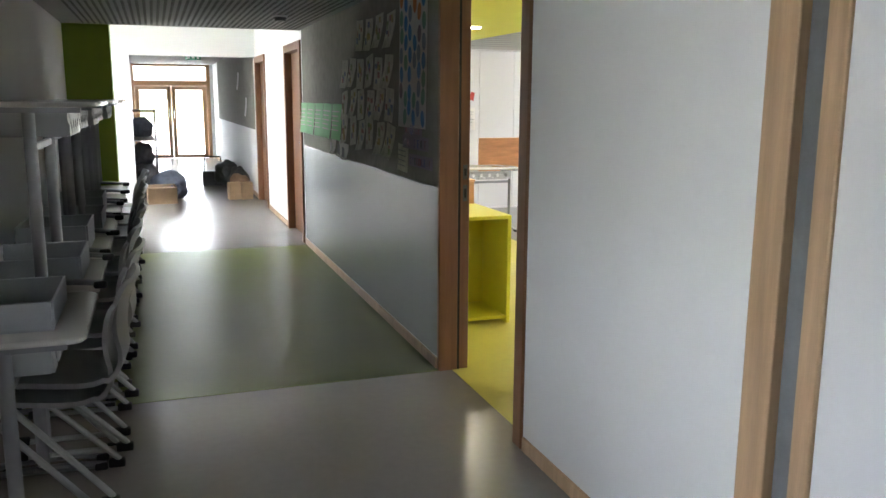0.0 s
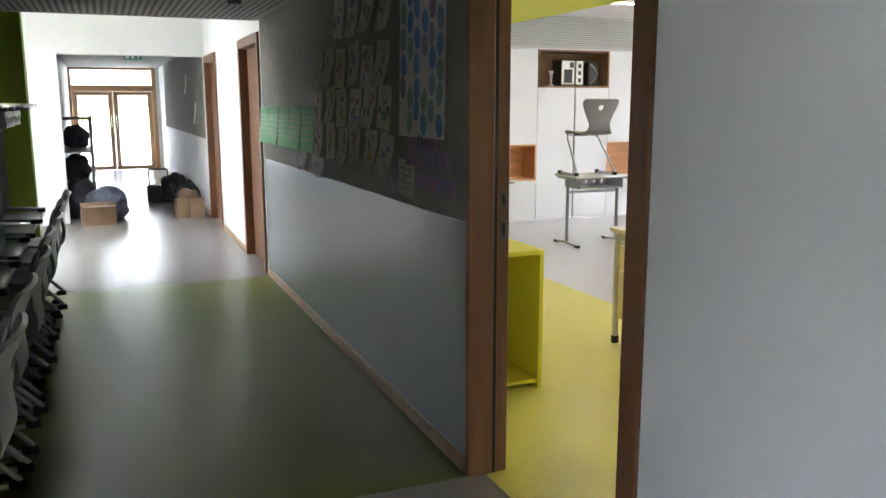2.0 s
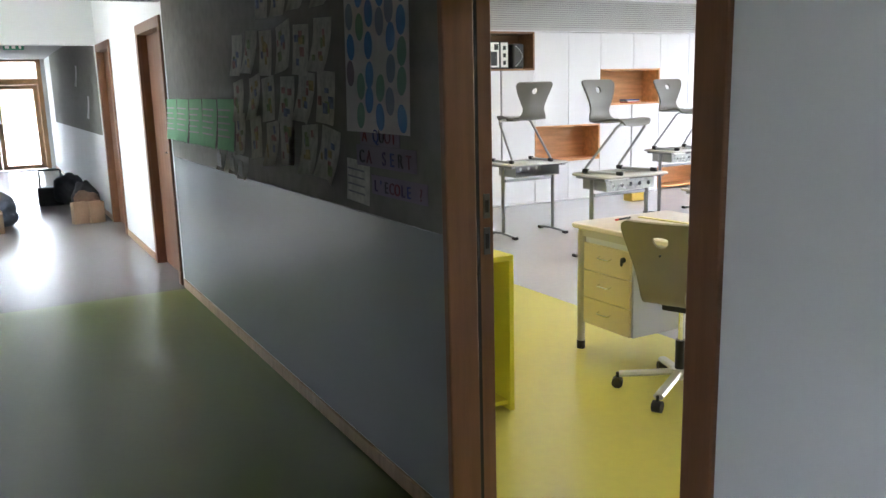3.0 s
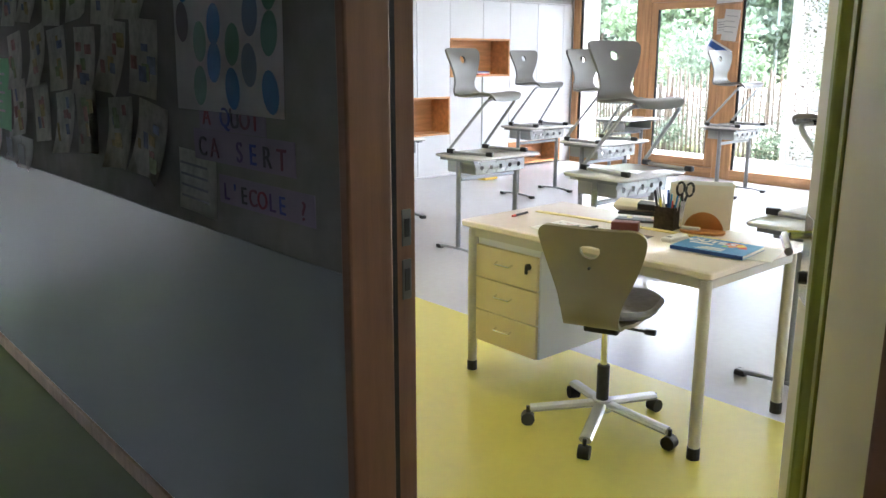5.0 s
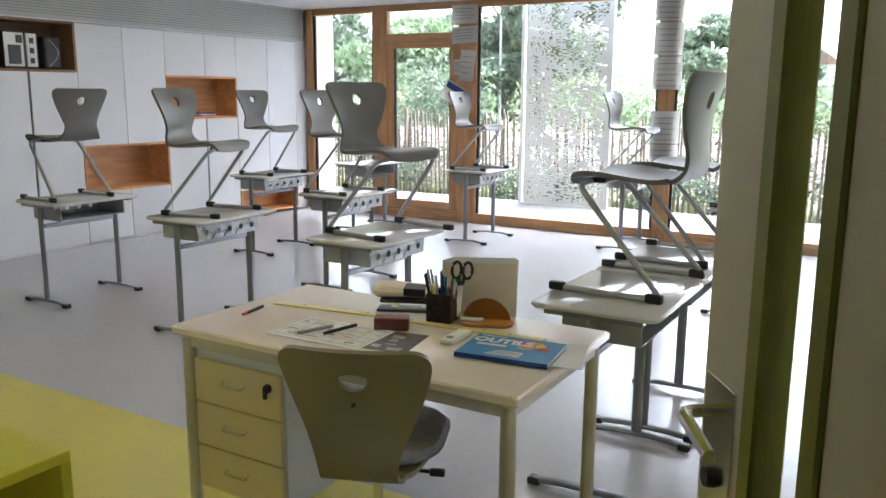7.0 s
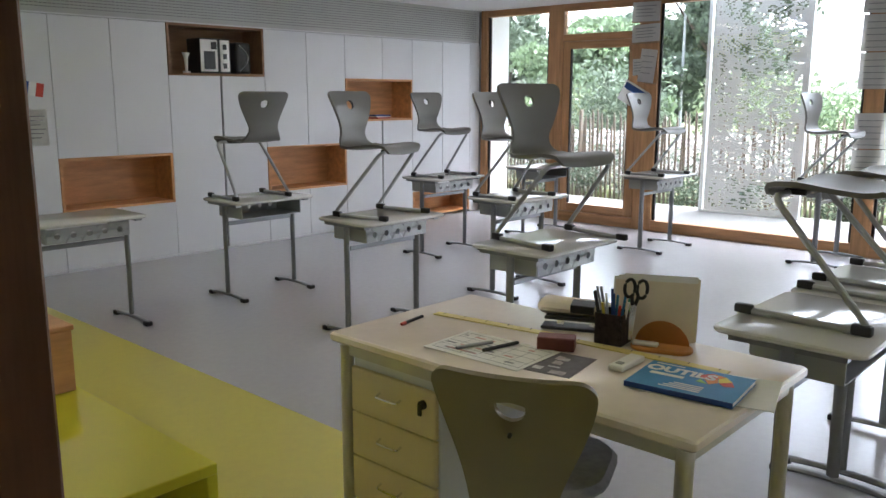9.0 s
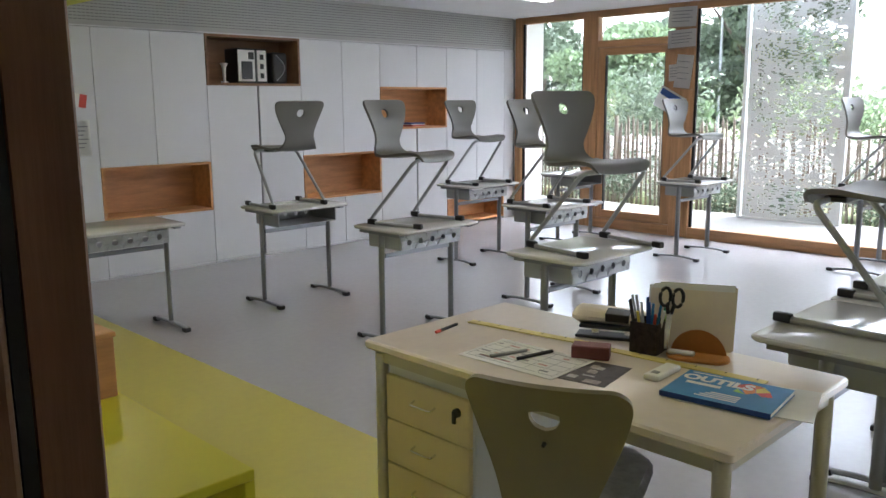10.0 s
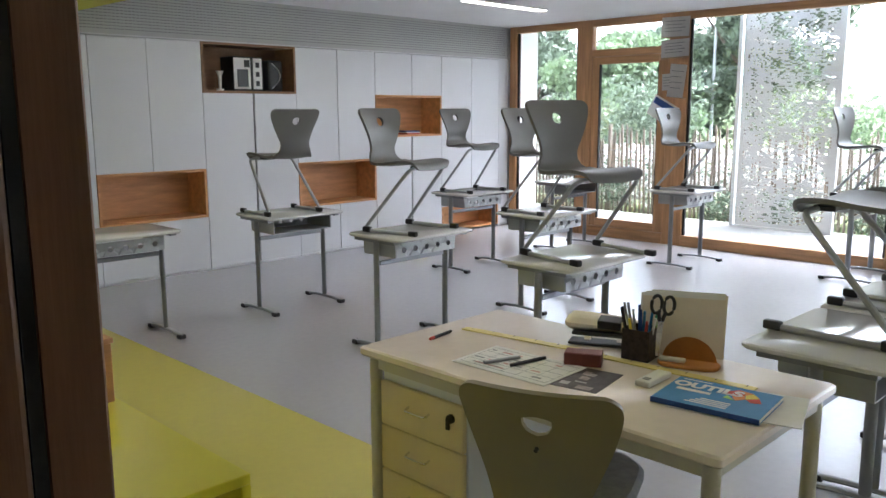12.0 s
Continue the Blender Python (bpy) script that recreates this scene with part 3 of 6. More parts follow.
def cabinet(x0, x1, niche, split, label, gap=None, dark=False):
    """A double cabinet unit: carcass, white doors above and below, and one open plywood niche (z0, z1)."""
    c = thing("wall_cabinet", label, "cabinet", "cabinets along the classroom wall")
    part("body", box(x0 + 0.002, x1 - 0.002, YC + 0.36, 13.55, 0.0, 2.17), WHITE_PANEL, c)
    if niche is None:
        for a, b in ((x0, split), (split, x1)):
            part("door", box(a + 0.0025, b - 0.0025, YC, YC + 0.02, 0.023, 2.167, 0.0015, 1), WHITE_PANEL, c)
        part("inner_board", box(x0 + 0.01, x1 - 0.01, YC + 0.02, YC + 0.03, 0.024, 2.166), WHITE_PANEL, c)
        part("plinth", box(x0 + 0.003, x1 - 0.003, YC + 0.004, YC + 0.03, 0.0, 0.018), WHITE_PANEL, c)
        part("lock", bm_tube2(bmesh.new(), (split - 0.05, YC + 0.001, 1.02), (split - 0.05, YC - 0.006, 1.02), 0.011, 0.010, 12), CHROME, c)
        return c
    z0, z1 = niche
    ply = PINE_DARK if dark else PINE
    t = 0.022
    n = part("niche", box(x0 + 0.004 + t, x1 - 0.004 - t, YC + 0.33, YC + 0.355, z0 + t, z1 - t), ply, c, "open plywood niche")
    part("side_panel", box(x0 + 0.004, x0 + 0.004 + t, YC - 0.004, YC + 0.355, z0, z1), ply, n)
    part("side_panel", box(x1 - 0.004 - t, x1 - 0.004, YC - 0.004, YC + 0.355, z0, z1), ply, n)
    part("bottom_panel", box(x0 + 0.004 + t, x1 - 0.004 - t, YC - 0.004, YC + 0.355, z0, z0 + t), ply, n)
    part("top_panel", box(x0 + 0.004 + t, x1 - 0.004 - t, YC - 0.004, YC + 0.355, z1 - t, z1), ply, n)
    xm = split
    for lo, hi in ((0.02, z0), (z1, 2.17)):
        if hi - lo < 0.1:
            continue
        wide = gap if (gap and lo < 0.1) else 0.0
        for a, b in ((x0, xm - wide), (xm, x1)):
            part("door", box(a + 0.0025, b - 0.0025, YC, YC + 0.02, lo + 0.003, hi - 0.003, 0.0015, 1), WHITE_PANEL, c)
        # black only behind a door gap, where it paints the shade inside
        part("inner_shadow_board", box(x0 + 0.01, x1 - 0.01, YC + 0.02, YC + 0.03, lo + 0.004, hi - 0.004), BLACK if wide else WHITE_PANEL, c, "black board standing in for the shade behind the door gap" if wide else "")
    if z0 > 0.05:
        part("plinth", box(x0 + 0.003, x1 - 0.003, YC + 0.004, YC + 0.03, 0.0, 0.018), WHITE_PANEL, c)
    return c


cabinet(2.68, 3.74, None, 3.21, "white laminate double cabinet with full height doors")
cabinet(3.74, 4.81, None, 4.27, "white laminate double cabinet with pinned papers on its doors")
cabinet(4.81, 5.86, (0.525, 0.985), 5.33, "white laminate double cabinet with an empty low plywood niche")
cabinet(5.86, 6.92, (1.70, 2.17), 6.42, "white laminate double cabinet with a high niche holding a stereo", gap=0.016, dark=True)
cabinet(6.92, 7.985, (0.52, 0.99), 7.455, "white laminate double cabinet with an empty low plywood niche")
cabinet(7.985, 9.04, (1.225, 1.70), 8.55, "white laminate double cabinet with a middle niche and books", gap=0.016)
cabinet(9.04, 10.10, (0.03, 0.34), 9.575, "white laminate double cabinet with a niche at the floor")
structure("wall_filler", box(10.10, 10.288, YC + 0.001, 13.55, 0, 2.17), WHITE_PANEL, "white filler panel beside the window")
structure("wall_filler_west", box(XR, 2.68, YC + 0.001, 13.55, 0, 2.17), WHITE_PANEL, "white filler panel in the corner")

# perforated soffit above the cabinets
SOFFIT = mat("pale_grey_acoustic_panel", (0.46, 0.46, 0.445), 0.8, vary=0.03, scale=3)
soffit = box(XR, 10.288, YC + 0.012, 13.55, 2.185, 2.58)
structure("wall_soffit", soffit, SOFFIT, "pale grey perforated acoustic soffit above the cabinets")
structure("trim_soffit", box(XR, 10.288, YC - 0.004, YC + 0.03, 2.172, 2.184), WHITE_PANEL, "thin white trim strip above the cabinets", "trim")


# ---- student chair (faces +y in its own axes) ----
BACK_WIDTHS = (0.17, 0.20, 0.212, 0.215, 0.215, 0.205, 0.18, 0.148, 0.130, 0.152, 0.188, 0.217, 0.231)
BUCKET_WIDTHS = (0.12, 0.16, 0.18, 0.185, 0.17, 0.142, 0.118, 0.112, 0.123, 0.150, 0.182, 0.204, 0.212)


def chair_shell(wid, hole_top=0.033, hole_low=0.037, hole_half=0.036, thick=0.018, corner=0.050, hole_down=0.105):
    """A moulded seat and back in one sweep, rounded corners, a half-moon grip hole near the top."""
    prof = [(0.255, 0.395), (0.25, 0.425), (0.22, 0.447), (0.12, 0.452), (0.0, 0.440), (-0.12, 0.432), (-0.185, 0.445), (-0.222, 0.478), (-0.232, 0.532), (-0.23, 0.60), (-0.24, 0.68), (-0.262, 0.755), (-0.295, 0.825)]

    def sample(v):
        f = v * (len(prof) - 1)
        i = min(int(f), len(prof) - 2)
        t = f - i
        g = lambda a: [a[max(i - 1, 0)], a[i], a[i + 1], a[min(i + 2, len(a) - 1)]]
        cr = lambda p: 0.5 * ((2 * p[1]) + (-p[0] + p[2]) * t + (2 * p[0] - 5 * p[1] + 4 * p[2] - p[3]) * t * t + (-p[0] + 3 * p[1] - 3 * p[2] + p[3]) * t ** 3)
        return cr(g([p[0] for p in prof])), cr(g([p[1] for p in prof])), cr(g(wid))

    # rows by arc length, closer together near the rounded top corners
    fine = [sample(k / 400) for k in range(401)]
    arc = [0.0]
    for p, q in zip(fine, fine[1:]):
        arc.append(arc[-1] + math.hypot(q[0] - p[0], q[1] - p[1]))
    total = arc[-1]
    stations = [total * k / 52 for k in range(49)]
    stations += [stations[-1] + (total - stations[-1]) * (1 - (1 - k / 9) ** 1.8) for k in range(1, 10)]
    nu, ns = 22, len(stations) - 1

    def place(x, s):
        """Lay the flat pattern point (x, s) on the swept shape."""
        s = min(max(s, 0.0), total)
        v = next(k for k, d in enumerate(arc) if d >= s - 1e-9) / 400
        y, z, w = sample(v)
        u = x / w
        bow = 0.077 * max(0.0, v - 0.55) * u * u if v > 0.5 else 0.012 * u * u
        return (x, y + (bow if v > 0.5 else 0), z + (bow if v <= 0.5 else 0))

    def half_width(s):
        w = sample(next(k for k, d in enumerate(arc) if d >= s - 1e-9) / 400)[2]
        over = s - (total - corner)
        return w - (corner * (1 - math.sqrt(max(0.0, 1 - (over / corner) ** 2))) if over > 0 else 0)

    flat = [[[(2 * i / nu - 1) * half_width(s), s] for i in range(nu + 1)] for s in stations]
    hc = total - hole_down
    k0 = min(range(ns), key=lambda k: abs(stations[k] - (hc - 0.034)))
    k1 = max(k0 + 3, min(range(ns), key=lambda k: abs(stations[k] - (hc + 0.016))))
    i0, i1 = nu // 2 - 2, nu // 2 + 2
    fixed = set()
    for k in range(k0, k1 + 1):
        for i in range(i0, i1 + 1):
            if k in (k0, k1) or i in (i0, i1):
                a = math.atan2((k - (k0 + k1) / 2) / (k1 - k0), (i - (i0 + i1) / 2) / (i1 - i0))
                flat[k][i] = [hole_half * math.cos(a), hc + (hole_top if a > 0 else hole_low) * math.sin(a)]
                fixed.add((k, i))
    for _ in range(25):                         # let the pattern relax round the hole
        for k in range(k0 - 5, min(k1 + 5, ns)):
            for i in range(i0 - 5, i1 + 6):
                if (k, i) in fixed or (k0 < k < k1 and i0 < i < i1):
                    continue
                near = (flat[k - 1][i], flat[k + 1][i], flat[k][i - 1], flat[k][i + 1])
                flat[k][i] = [sum(p[0] for p in near) / 4, sum(p[1] for p in near) / 4]
    bm = bmesh.new()
    grid = [[bm.verts.new(place(*p)) for p in row] for row in flat]
    for k in range(ns):
        for i in range(nu):
            if not (k0 <= k < k1 and i0 <= i < i1):
                bm.faces.new((grid[k][i], grid[k][i + 1], grid[k + 1][i + 1], grid[k + 1][i]))
    for v in [v for v in bm.verts if not v.link_faces]:
        bm.verts.remove(v)
    bmesh.ops.recalc_face_normals(bm, faces=bm.faces)
    bmesh.ops.solidify(bm, geom=list(bm.faces), thickness=thick)
    return bm


def student_chair(label, m=None, group="chairs put up on the tables", rise=0.92, stance=0.245):
    c = thing("student_chair", label, "chair", group, m)
    shell = chair_shell(BACK_WIDTHS)
    for v in shell.verts:                       # compact size: shallower seat, lower back
        v.co = Vector((v.co.x * 0.98, v.co.y * 0.92, 0.012 + (v.co.z if v.co.z < 0.5 else 0.5 + (v.co.z - 0.5) * rise)))
    part("seat_shell", shell, SHELL, c, smooth=True)
    for s in (-1, 1):
        path = rounded([(s * 0.10, 0.18, 0.428), (s * (stance - 0.045), 0.18, 0.422), (s * stance, -0.195, 0.012), (s * stance, 0.255, 0.012)], 0.05)
        part("frame_tube", tube(path, 0.0125, 8), STEEL_LIGHT, c, smooth=True)
        part("skid_cap", box(s * stance - 0.017, s * stance + 0.017, 0.205, 0.27, -0.0005, 0.034, 0.008, 2), BLACK, c, smooth=True)
        part("heel_cap", box(s * stance - 0.017, s * stance + 0.017, -0.197, -0.13, -0.0005, 0.036, 0.008, 2), BLACK, c, smooth=True)
    part("seat_bracket", box(-0.11, 0.11, 0.115, 0.195, 0.420, 0.440, 0.004, 1), BLACK, c)
    return c


# ---- student table (basket panel with holes faces -y in its own axes) ----
def holed_panel(x0, x1, y, z0, z1, xs, r, thick):
    """A plate in the xz plane with round holes cut through it."""
    bm = bmesh.new()
    zc = (z0 + z1) / 2
    edges = [x0] + [(a + b) / 2 for a, b in zip(xs, xs[1:])] + [x1]
    for xc, a, b in zip(xs, edges, edges[1:]):
        n = 16
        ring = [bm.verts.new((xc + r * math.cos(2 * math.pi * k / n), y, zc + r * math.sin(2 * math.pi * k / n))) for k in range(n)]
        outer = []
        for k in range(n):
            ang = 2 * math.pi * k / n
            dx, dz = math.cos(ang), math.sin(ang)
            sx = ((b - xc) if dx > 0 else (xc - a)) / abs(dx) if abs(dx) > 1e-6 else 9
            sz = ((z1 - zc) if dz > 0 else (zc - z0)) / abs(dz) if abs(dz) > 1e-6 else 9
            s = min(sx, sz)
            outer.append(bm.verts.new((xc + dx * s, y, zc + dz * s)))
        for k in range(n):
            bm.faces.new((ring[k], ring[(k + 1) % n], outer[(k + 1) % n], outer[k]))
        for sx, sz in ((1, 1), (-1, 1), (-1, -1), (1, -1)):
            corner = bm.verts.new((b if sx > 0 else a, y, z1 if sz > 0 else z0))
            near = sorted(outer, key=lambda v: (v.co - corner.co).length)
            pair = [v for v in near if abs(v.co.x - corner.co.x) < 1e-5][:1] + [v for v in near if abs(v.co.z - corner.co.z) < 1e-5][:1]
            if len(pair) == 2 and pair[0] != pair[1]:
                k0, k1 = outer.index(pair[0]), outer.index(pair[1])
                if abs(k0 - k1) in (1, n - 1):
                    bm.faces.new((pair[0], pair[1], corner))
    bmesh.ops.remove_doubles(bm, verts=bm.verts, dist=1e-5)
    bmesh.ops.solidify(bm, geom=list(bm.faces), thickness=thick)
    return bm


def student_table(label, m=None, group="student tables in rows"):
    t = thing("student_table", label, "table", group, m)
    top = part("tabletop", rounded_slab(0.70, 0.50, 0.729, 0.75, 0.045, 0.006), TABLETOP, t, smooth=True)
    bask = part("basket", holed_panel(-0.265, 0.265, -0.135, 0.615, 0.705, [-0.20, -0.10, 0.0, 0.10, 0.20], 0.019, 0.006), STEEL_LIGHT, t, "light grey book basket with round holes")
    part("basket_floor", box(-0.265, 0.265, -0.13, 0.17, 0.612, 0.617), STEEL_LIGHT, bask)
    for s in (-1, 1):
        part("basket_side", box(s * 0.265 - 0.004, s * 0.265 + 0.004, -0.135, 0.17, 0.617, 0.7285), STEEL_LIGHT, bask)
        part("leg", tube([(s * 0.31, 0, 0.03), (s * 0.31, 0, 0.715)], 0.024, 12, 0.62), STEEL, t, smooth=True)
        foot = part("foot", tube(rounded([(s * 0.31, -0.235, 0.018), (s * 0.31, -0.1, 0.032), (s * 0.31, 0.1, 0.032), (s * 0.31, 0.235, 0.018)], 0.08), 0.021, 8, 0.6), STEEL, t, smooth=True)
        for e in (-1, 1):
            part("end_cap", box(s * 0.31 - 0.024, s * 0.31 + 0.024, e * 0.215 - 0.026, e * 0.215 + 0.026, 0.0, 0.03, 0.008, 2), BLACK, foot)
        part("bracket", box(s * 0.31 - 0.02, s * 0.31 + 0.02, -0.19, 0.19, 0.708, 0.7285), STEEL, t)
    part("crossbar", box(-0.288, 0.288, -0.012, 0.012, 0.555, 0.585, 0.004, 1), STEEL, t)
    return t


TABLES = ((4.17, 11.25, 0, None), (5.582, 11.30, 180, (-0.06, 0.0, 176)), (5.55, 9.87, 0, (0.005, 0.05, 9)), (7.78, 11.38, 0, (-0.01, 0.02, -3)), (5.50, 8.53, 0, (0.08, 0.0, -12)),
          (7.015, 9.88, 0, (-0.06, 0.03, -5)), (9.40, 11.40, 180, None), (9.39, 9.95, 0, (-0.04, 0.02, -5)), (9.85, 8.45, 0, (-0.02, 0.02, -5)), (4.885, 6.91, 180, (0.15, -0.02, 177)), (5.60, 6.91, 180, (0.13, -0.02, 178)), (7.89, 6.95, 180, (0.0, 0.0, 182)))
first_table = first_chair = None
for x, y, turn, ch in TABLES:
    m = pose(x, y, 0, 0, 0, turn)
    if first_table is None:
        first_table = student_table("grey student table with a steel basket and T-shaped legs", m)
    else:
        copy_thing(first_table, m)
    if ch is None:
        continue
    dx, dy, a = ch
    cm = pose(x + dx, y + dy, 0.7505, 0, 0, a + 180)
    if turn == 180 and y > 11:                  # the smallest chair
        cm = cm @ Matrix.Diagonal((0.92, 0.94, 0.98, 1))
    if y < 7 and x < 5:                         # the largest chair, reaching over to the next table
        student_chair("large wide grey plastic cantilever chair standing across two tables", cm, rise=1.08, stance=0.27)
    elif 8 < y < 8.6 and x < 6:
        student_chair("large grey plastic cantilever chair standing on a student table", cm, rise=0.99, stance=0.27)
    elif first_chair is None:
        first_chair = student_chair("grey plastic cantilever chair standing on a student table", cm)
    else:
        copy_thing(first_chair, cm)


# ---- teacher's desk ----
desk = thing("teacher_desk", "cream teacher desk with three drawers and square steel legs", "desk", m=pose(0, 0, 0))
DX0, DX1, DY0, DY1 = 3.62, 4.345, 6.765, 8.07
top = rounded_slab(DX1 - DX0, DY1 - DY0, 0.712, 0.742, 0.012, 0.006)
bmesh.ops.translate(top, verts=top.verts, vec=((DX0 + DX1) / 2, (DY0 + DY1) / 2, 0))
part("desktop", top, DESKTOP, desk, smooth=True)
for x, y in ((DX0 + 0.045, DY0 + 0.045), (DX1 - 0.045, DY0 + 0.045), (DX0 + 0.04, DY1 - 0.045), (DX1 - 0.045, DY1 - 0.045)):
    lg = part("leg", tube([(x, y, 0.045), (x, y, 0.7)], 0.0225, 12), DESK_LEG, desk, smooth=True)
    part("foot_cap", cyl(x, y, 0.0, 0.05, 0.0245, 12), BLACK, lg)
for a in (((DX0 + 0.03, DX1 - 0.03, DY0 + 0.03, DY0 + 0.05)), ((DX0 + 0.03, DX1 - 0.03, DY1 - 0.05, DY1 - 0.03)), ((DX0 + 0.03, DX0 + 0.05, DY0 + 0.05, DY1 - 0.05)), ((DX1 - 0.05, DX1 - 0.03, DY0 + 0.05, DY1 - 0.05))):
    part("apron", box(*a, 0.668, 0.7115), DESK_LEG, desk)
ped = part("drawer_unit", box(DX0 + 0.045, DX0 + 0.60, 7.60, 7.995, 0.165, 0.667, 0.003, 1), DESK_SIDE, desk, "grey drawer carcass")
for i in range(3):
    z1 = 0.635 - i * 0.157
    dr = part("drawer", box(DX0 + 0.026, DX0 + 0.044, 7.605, 7.99, z1 - 0.152, z1, 0.003, 1), DRAWER, ped, "cream drawer front")
    part("handle", tube(rounded([(DX0 + 0.026, 7.85, z1 - 0.06), (DX0 + 0.004, 7.85, z1 - 0.068), (DX0 + 0.004, 7.755, z1 - 0.068), (DX0 + 0.026, 7.755, z1 - 0.06)], 0.012), 0.004, 6), CHROME, dr, smooth=True)
part("lock", bm_tube2(bmesh.new(), (DX0 + 0.027, 7.655, 0.588), (DX0 + 0.014, 7.655, 0.588), 0.015, 0.014, 14), BLACK, ped)
part("key", box(DX0 + 0.004, DX0 + 0.0135, 7.647, 7.663, 0.556, 0.594, 0.003, 1), BLACK, ped)

# ---- teacher's swivel chair ----
sw = thing("swivel_chair", "beige plastic swivel chair with a grey seat pad on castors", "chair", m=pose(3.625, 7.213, 0, 0, 0, -68))
sh = chair_shell(BUCKET_WIDTHS, 0.014, 0.042, 0.040, 0.013, 0.055, 0.088)
bmesh.ops.translate(sh, verts=sh.verts, vec=(0, 0.0, 0.04))
bmesh.ops.scale(sh, verts=sh.verts, vec=(0.96, 1.0, 1.03))
part("seat_shell", sh, SHELL_BEIGE, sw, smooth=True)
pad = rounded_slab(0.39, 0.40, 0.500, 0.535, 0.13, 0.014)
bmesh.ops.translate(pad, verts=pad.verts, vec=(0, 0.075, 0))
part("seat_pad", pad, SEAT_PAD, sw, "grey fabric seat pad", smooth=True)
part("screw", bm_tube2(bmesh.new(), (0, -0.262, 0.735), (0, -0.272, 0.733), 0.006, 0.005, 10), BLACK, sw)
part("mechanism", box(-0.07, 0.07, -0.08, 0.08, 0.425, 0.463, 0.01, 2), BLACK, sw)
part("lever", tube([(0.06, 0.0, 0.44), (0.17, 0.0, 0.435)], 0.006, 8), BLACK, sw)
part("lever_knob", box(0.155, 0.20, -0.012, 0.012, 0.425, 0.445, 0.005, 2), BLACK, sw)
part("gas_lift", cyl(0, 0, 0.26, 0.43, 0.014, 14), CHROME, sw, smooth=True)
part("column", cyl(0, 0, 0.10, 0.27, 0.025, 14), BLACK, sw, smooth=True)
ALU = mat("cast_aluminium", (0.66, 0.66, 0.64), 0.36, metal=0.6, vary=0.04, scale=10, bump=0.01)
base = part("star_base", cyl(0, 0, 0.075, 0.125, 0.04, 16), ALU, sw, "polished metal five star base", smooth=True)
for k in range(5):
    a = radians(72 * k - 14)
    c, s = math.cos(a), math.sin(a)
    part("arm", tube([(c * 0.03, s * 0.03, 0.105), (c * 0.29, s * 0.29, 0.072)], 0.026, 8, 0.62), ALU, base, smooth=True)
    cs = part("castor", bm_tube2(bmesh.new(), (c * 0.30 - s * 0.022, s * 0.30 + c * 0.022, 0.028), (c * 0.30 + s * 0.022, s * 0.30 - c * 0.022, 0.028), 0.028, 0.028, 14), BLACK, base, smooth=True)
    part("stem", cyl(c * 0.30, s * 0.30, 0.03, 0.08, 0.008, 8), BLACK, base)

# ---- lime cupboard by the door with a small wooden crate ----
lime = thing("lime_cupboard", "lime board cupboard with an open front beside the door", "cupboard")
LX0, LX1, LY0, LY1, LZ = 2.2, 2.815, 7.46, 8.75, 0.75
part("top", box(LX0, LX1, LY0, LY1, LZ - 0.025, LZ, 0.002, 1), LIME_BOARD, lime)
part("side_panel", box(LX1 - 0.025, LX1, LY0, LY1, 0, LZ - 0.0255, 0.002, 1), LIME_BOARD, lime)
part("side_panel", box(LX0, LX0 + 0.025, LY0, LY1, 0, LZ - 0.0255, 0.002, 1), LIME_BOARD, lime)
part("back_panel", box(LX0 + 0.026, LX1 - 0.026, LY0 + 0.45, LY0 + 0.47, 0.001, LZ - 0.026), LIME_BOARD, lime)
part("bottom_panel", box(LX0 + 0.026, LX1 - 0.026, LY0 + 0.02, LY0 + 0.449, 0.03, 0.05), LIME_BOARD, lime)
crate = thing("wooden_crate", "small pine box on the lime cupboard", "box")
part("front", box(2.45, 2.80, 8.115, 8.13, LZ + 0.0005, LZ + 0.165, 0.002, 1), PINE, crate)
part("side", box(2.785, 2.80, 8.131, 8.45, LZ + 0.0005, LZ + 0.165, 0.002, 1), PINE, crate)
part("side", box(2.45, 2.465, 8.131, 8.45, LZ + 0.0005, LZ + 0.165, 0.002, 1), PINE, crate)
part("lid", box(2.445, 2.805, 8.11, 8.455, LZ + 0.166, LZ + 0.18, 0.002, 1), PINE, crate)


# ---- outdoors: terrace, fence, planting, trees ----
structure("ground", box(-400, 900, -600, 700, -0.3, -0.13), GRASS_GROUND, "rough meadow ground reaching the horizon", "ground")
structure("pavement_terrace", box(10.40, 12.75, 0.0, 24.0, -0.14, -0.03, 0.01, 1), CONCRETE, "pale concrete terrace outside the window", "pavement")
structure("road", box(17.5, 23.0, -60, 90, -0.14, -0.115), CONCRETE, "pale gravel lane beyond the fence", "road")
structure("pavement_west", box(-12, -0.4, -10, 30, -0.14, -0.05), YARD, "pale paved yard beside the corridor", "pavement")
structure("pavement_far", box(-8, 12, 24.45, 60, -0.14, -0.05), YARD, "pale paved yard beyond the corridor door", "pavement")

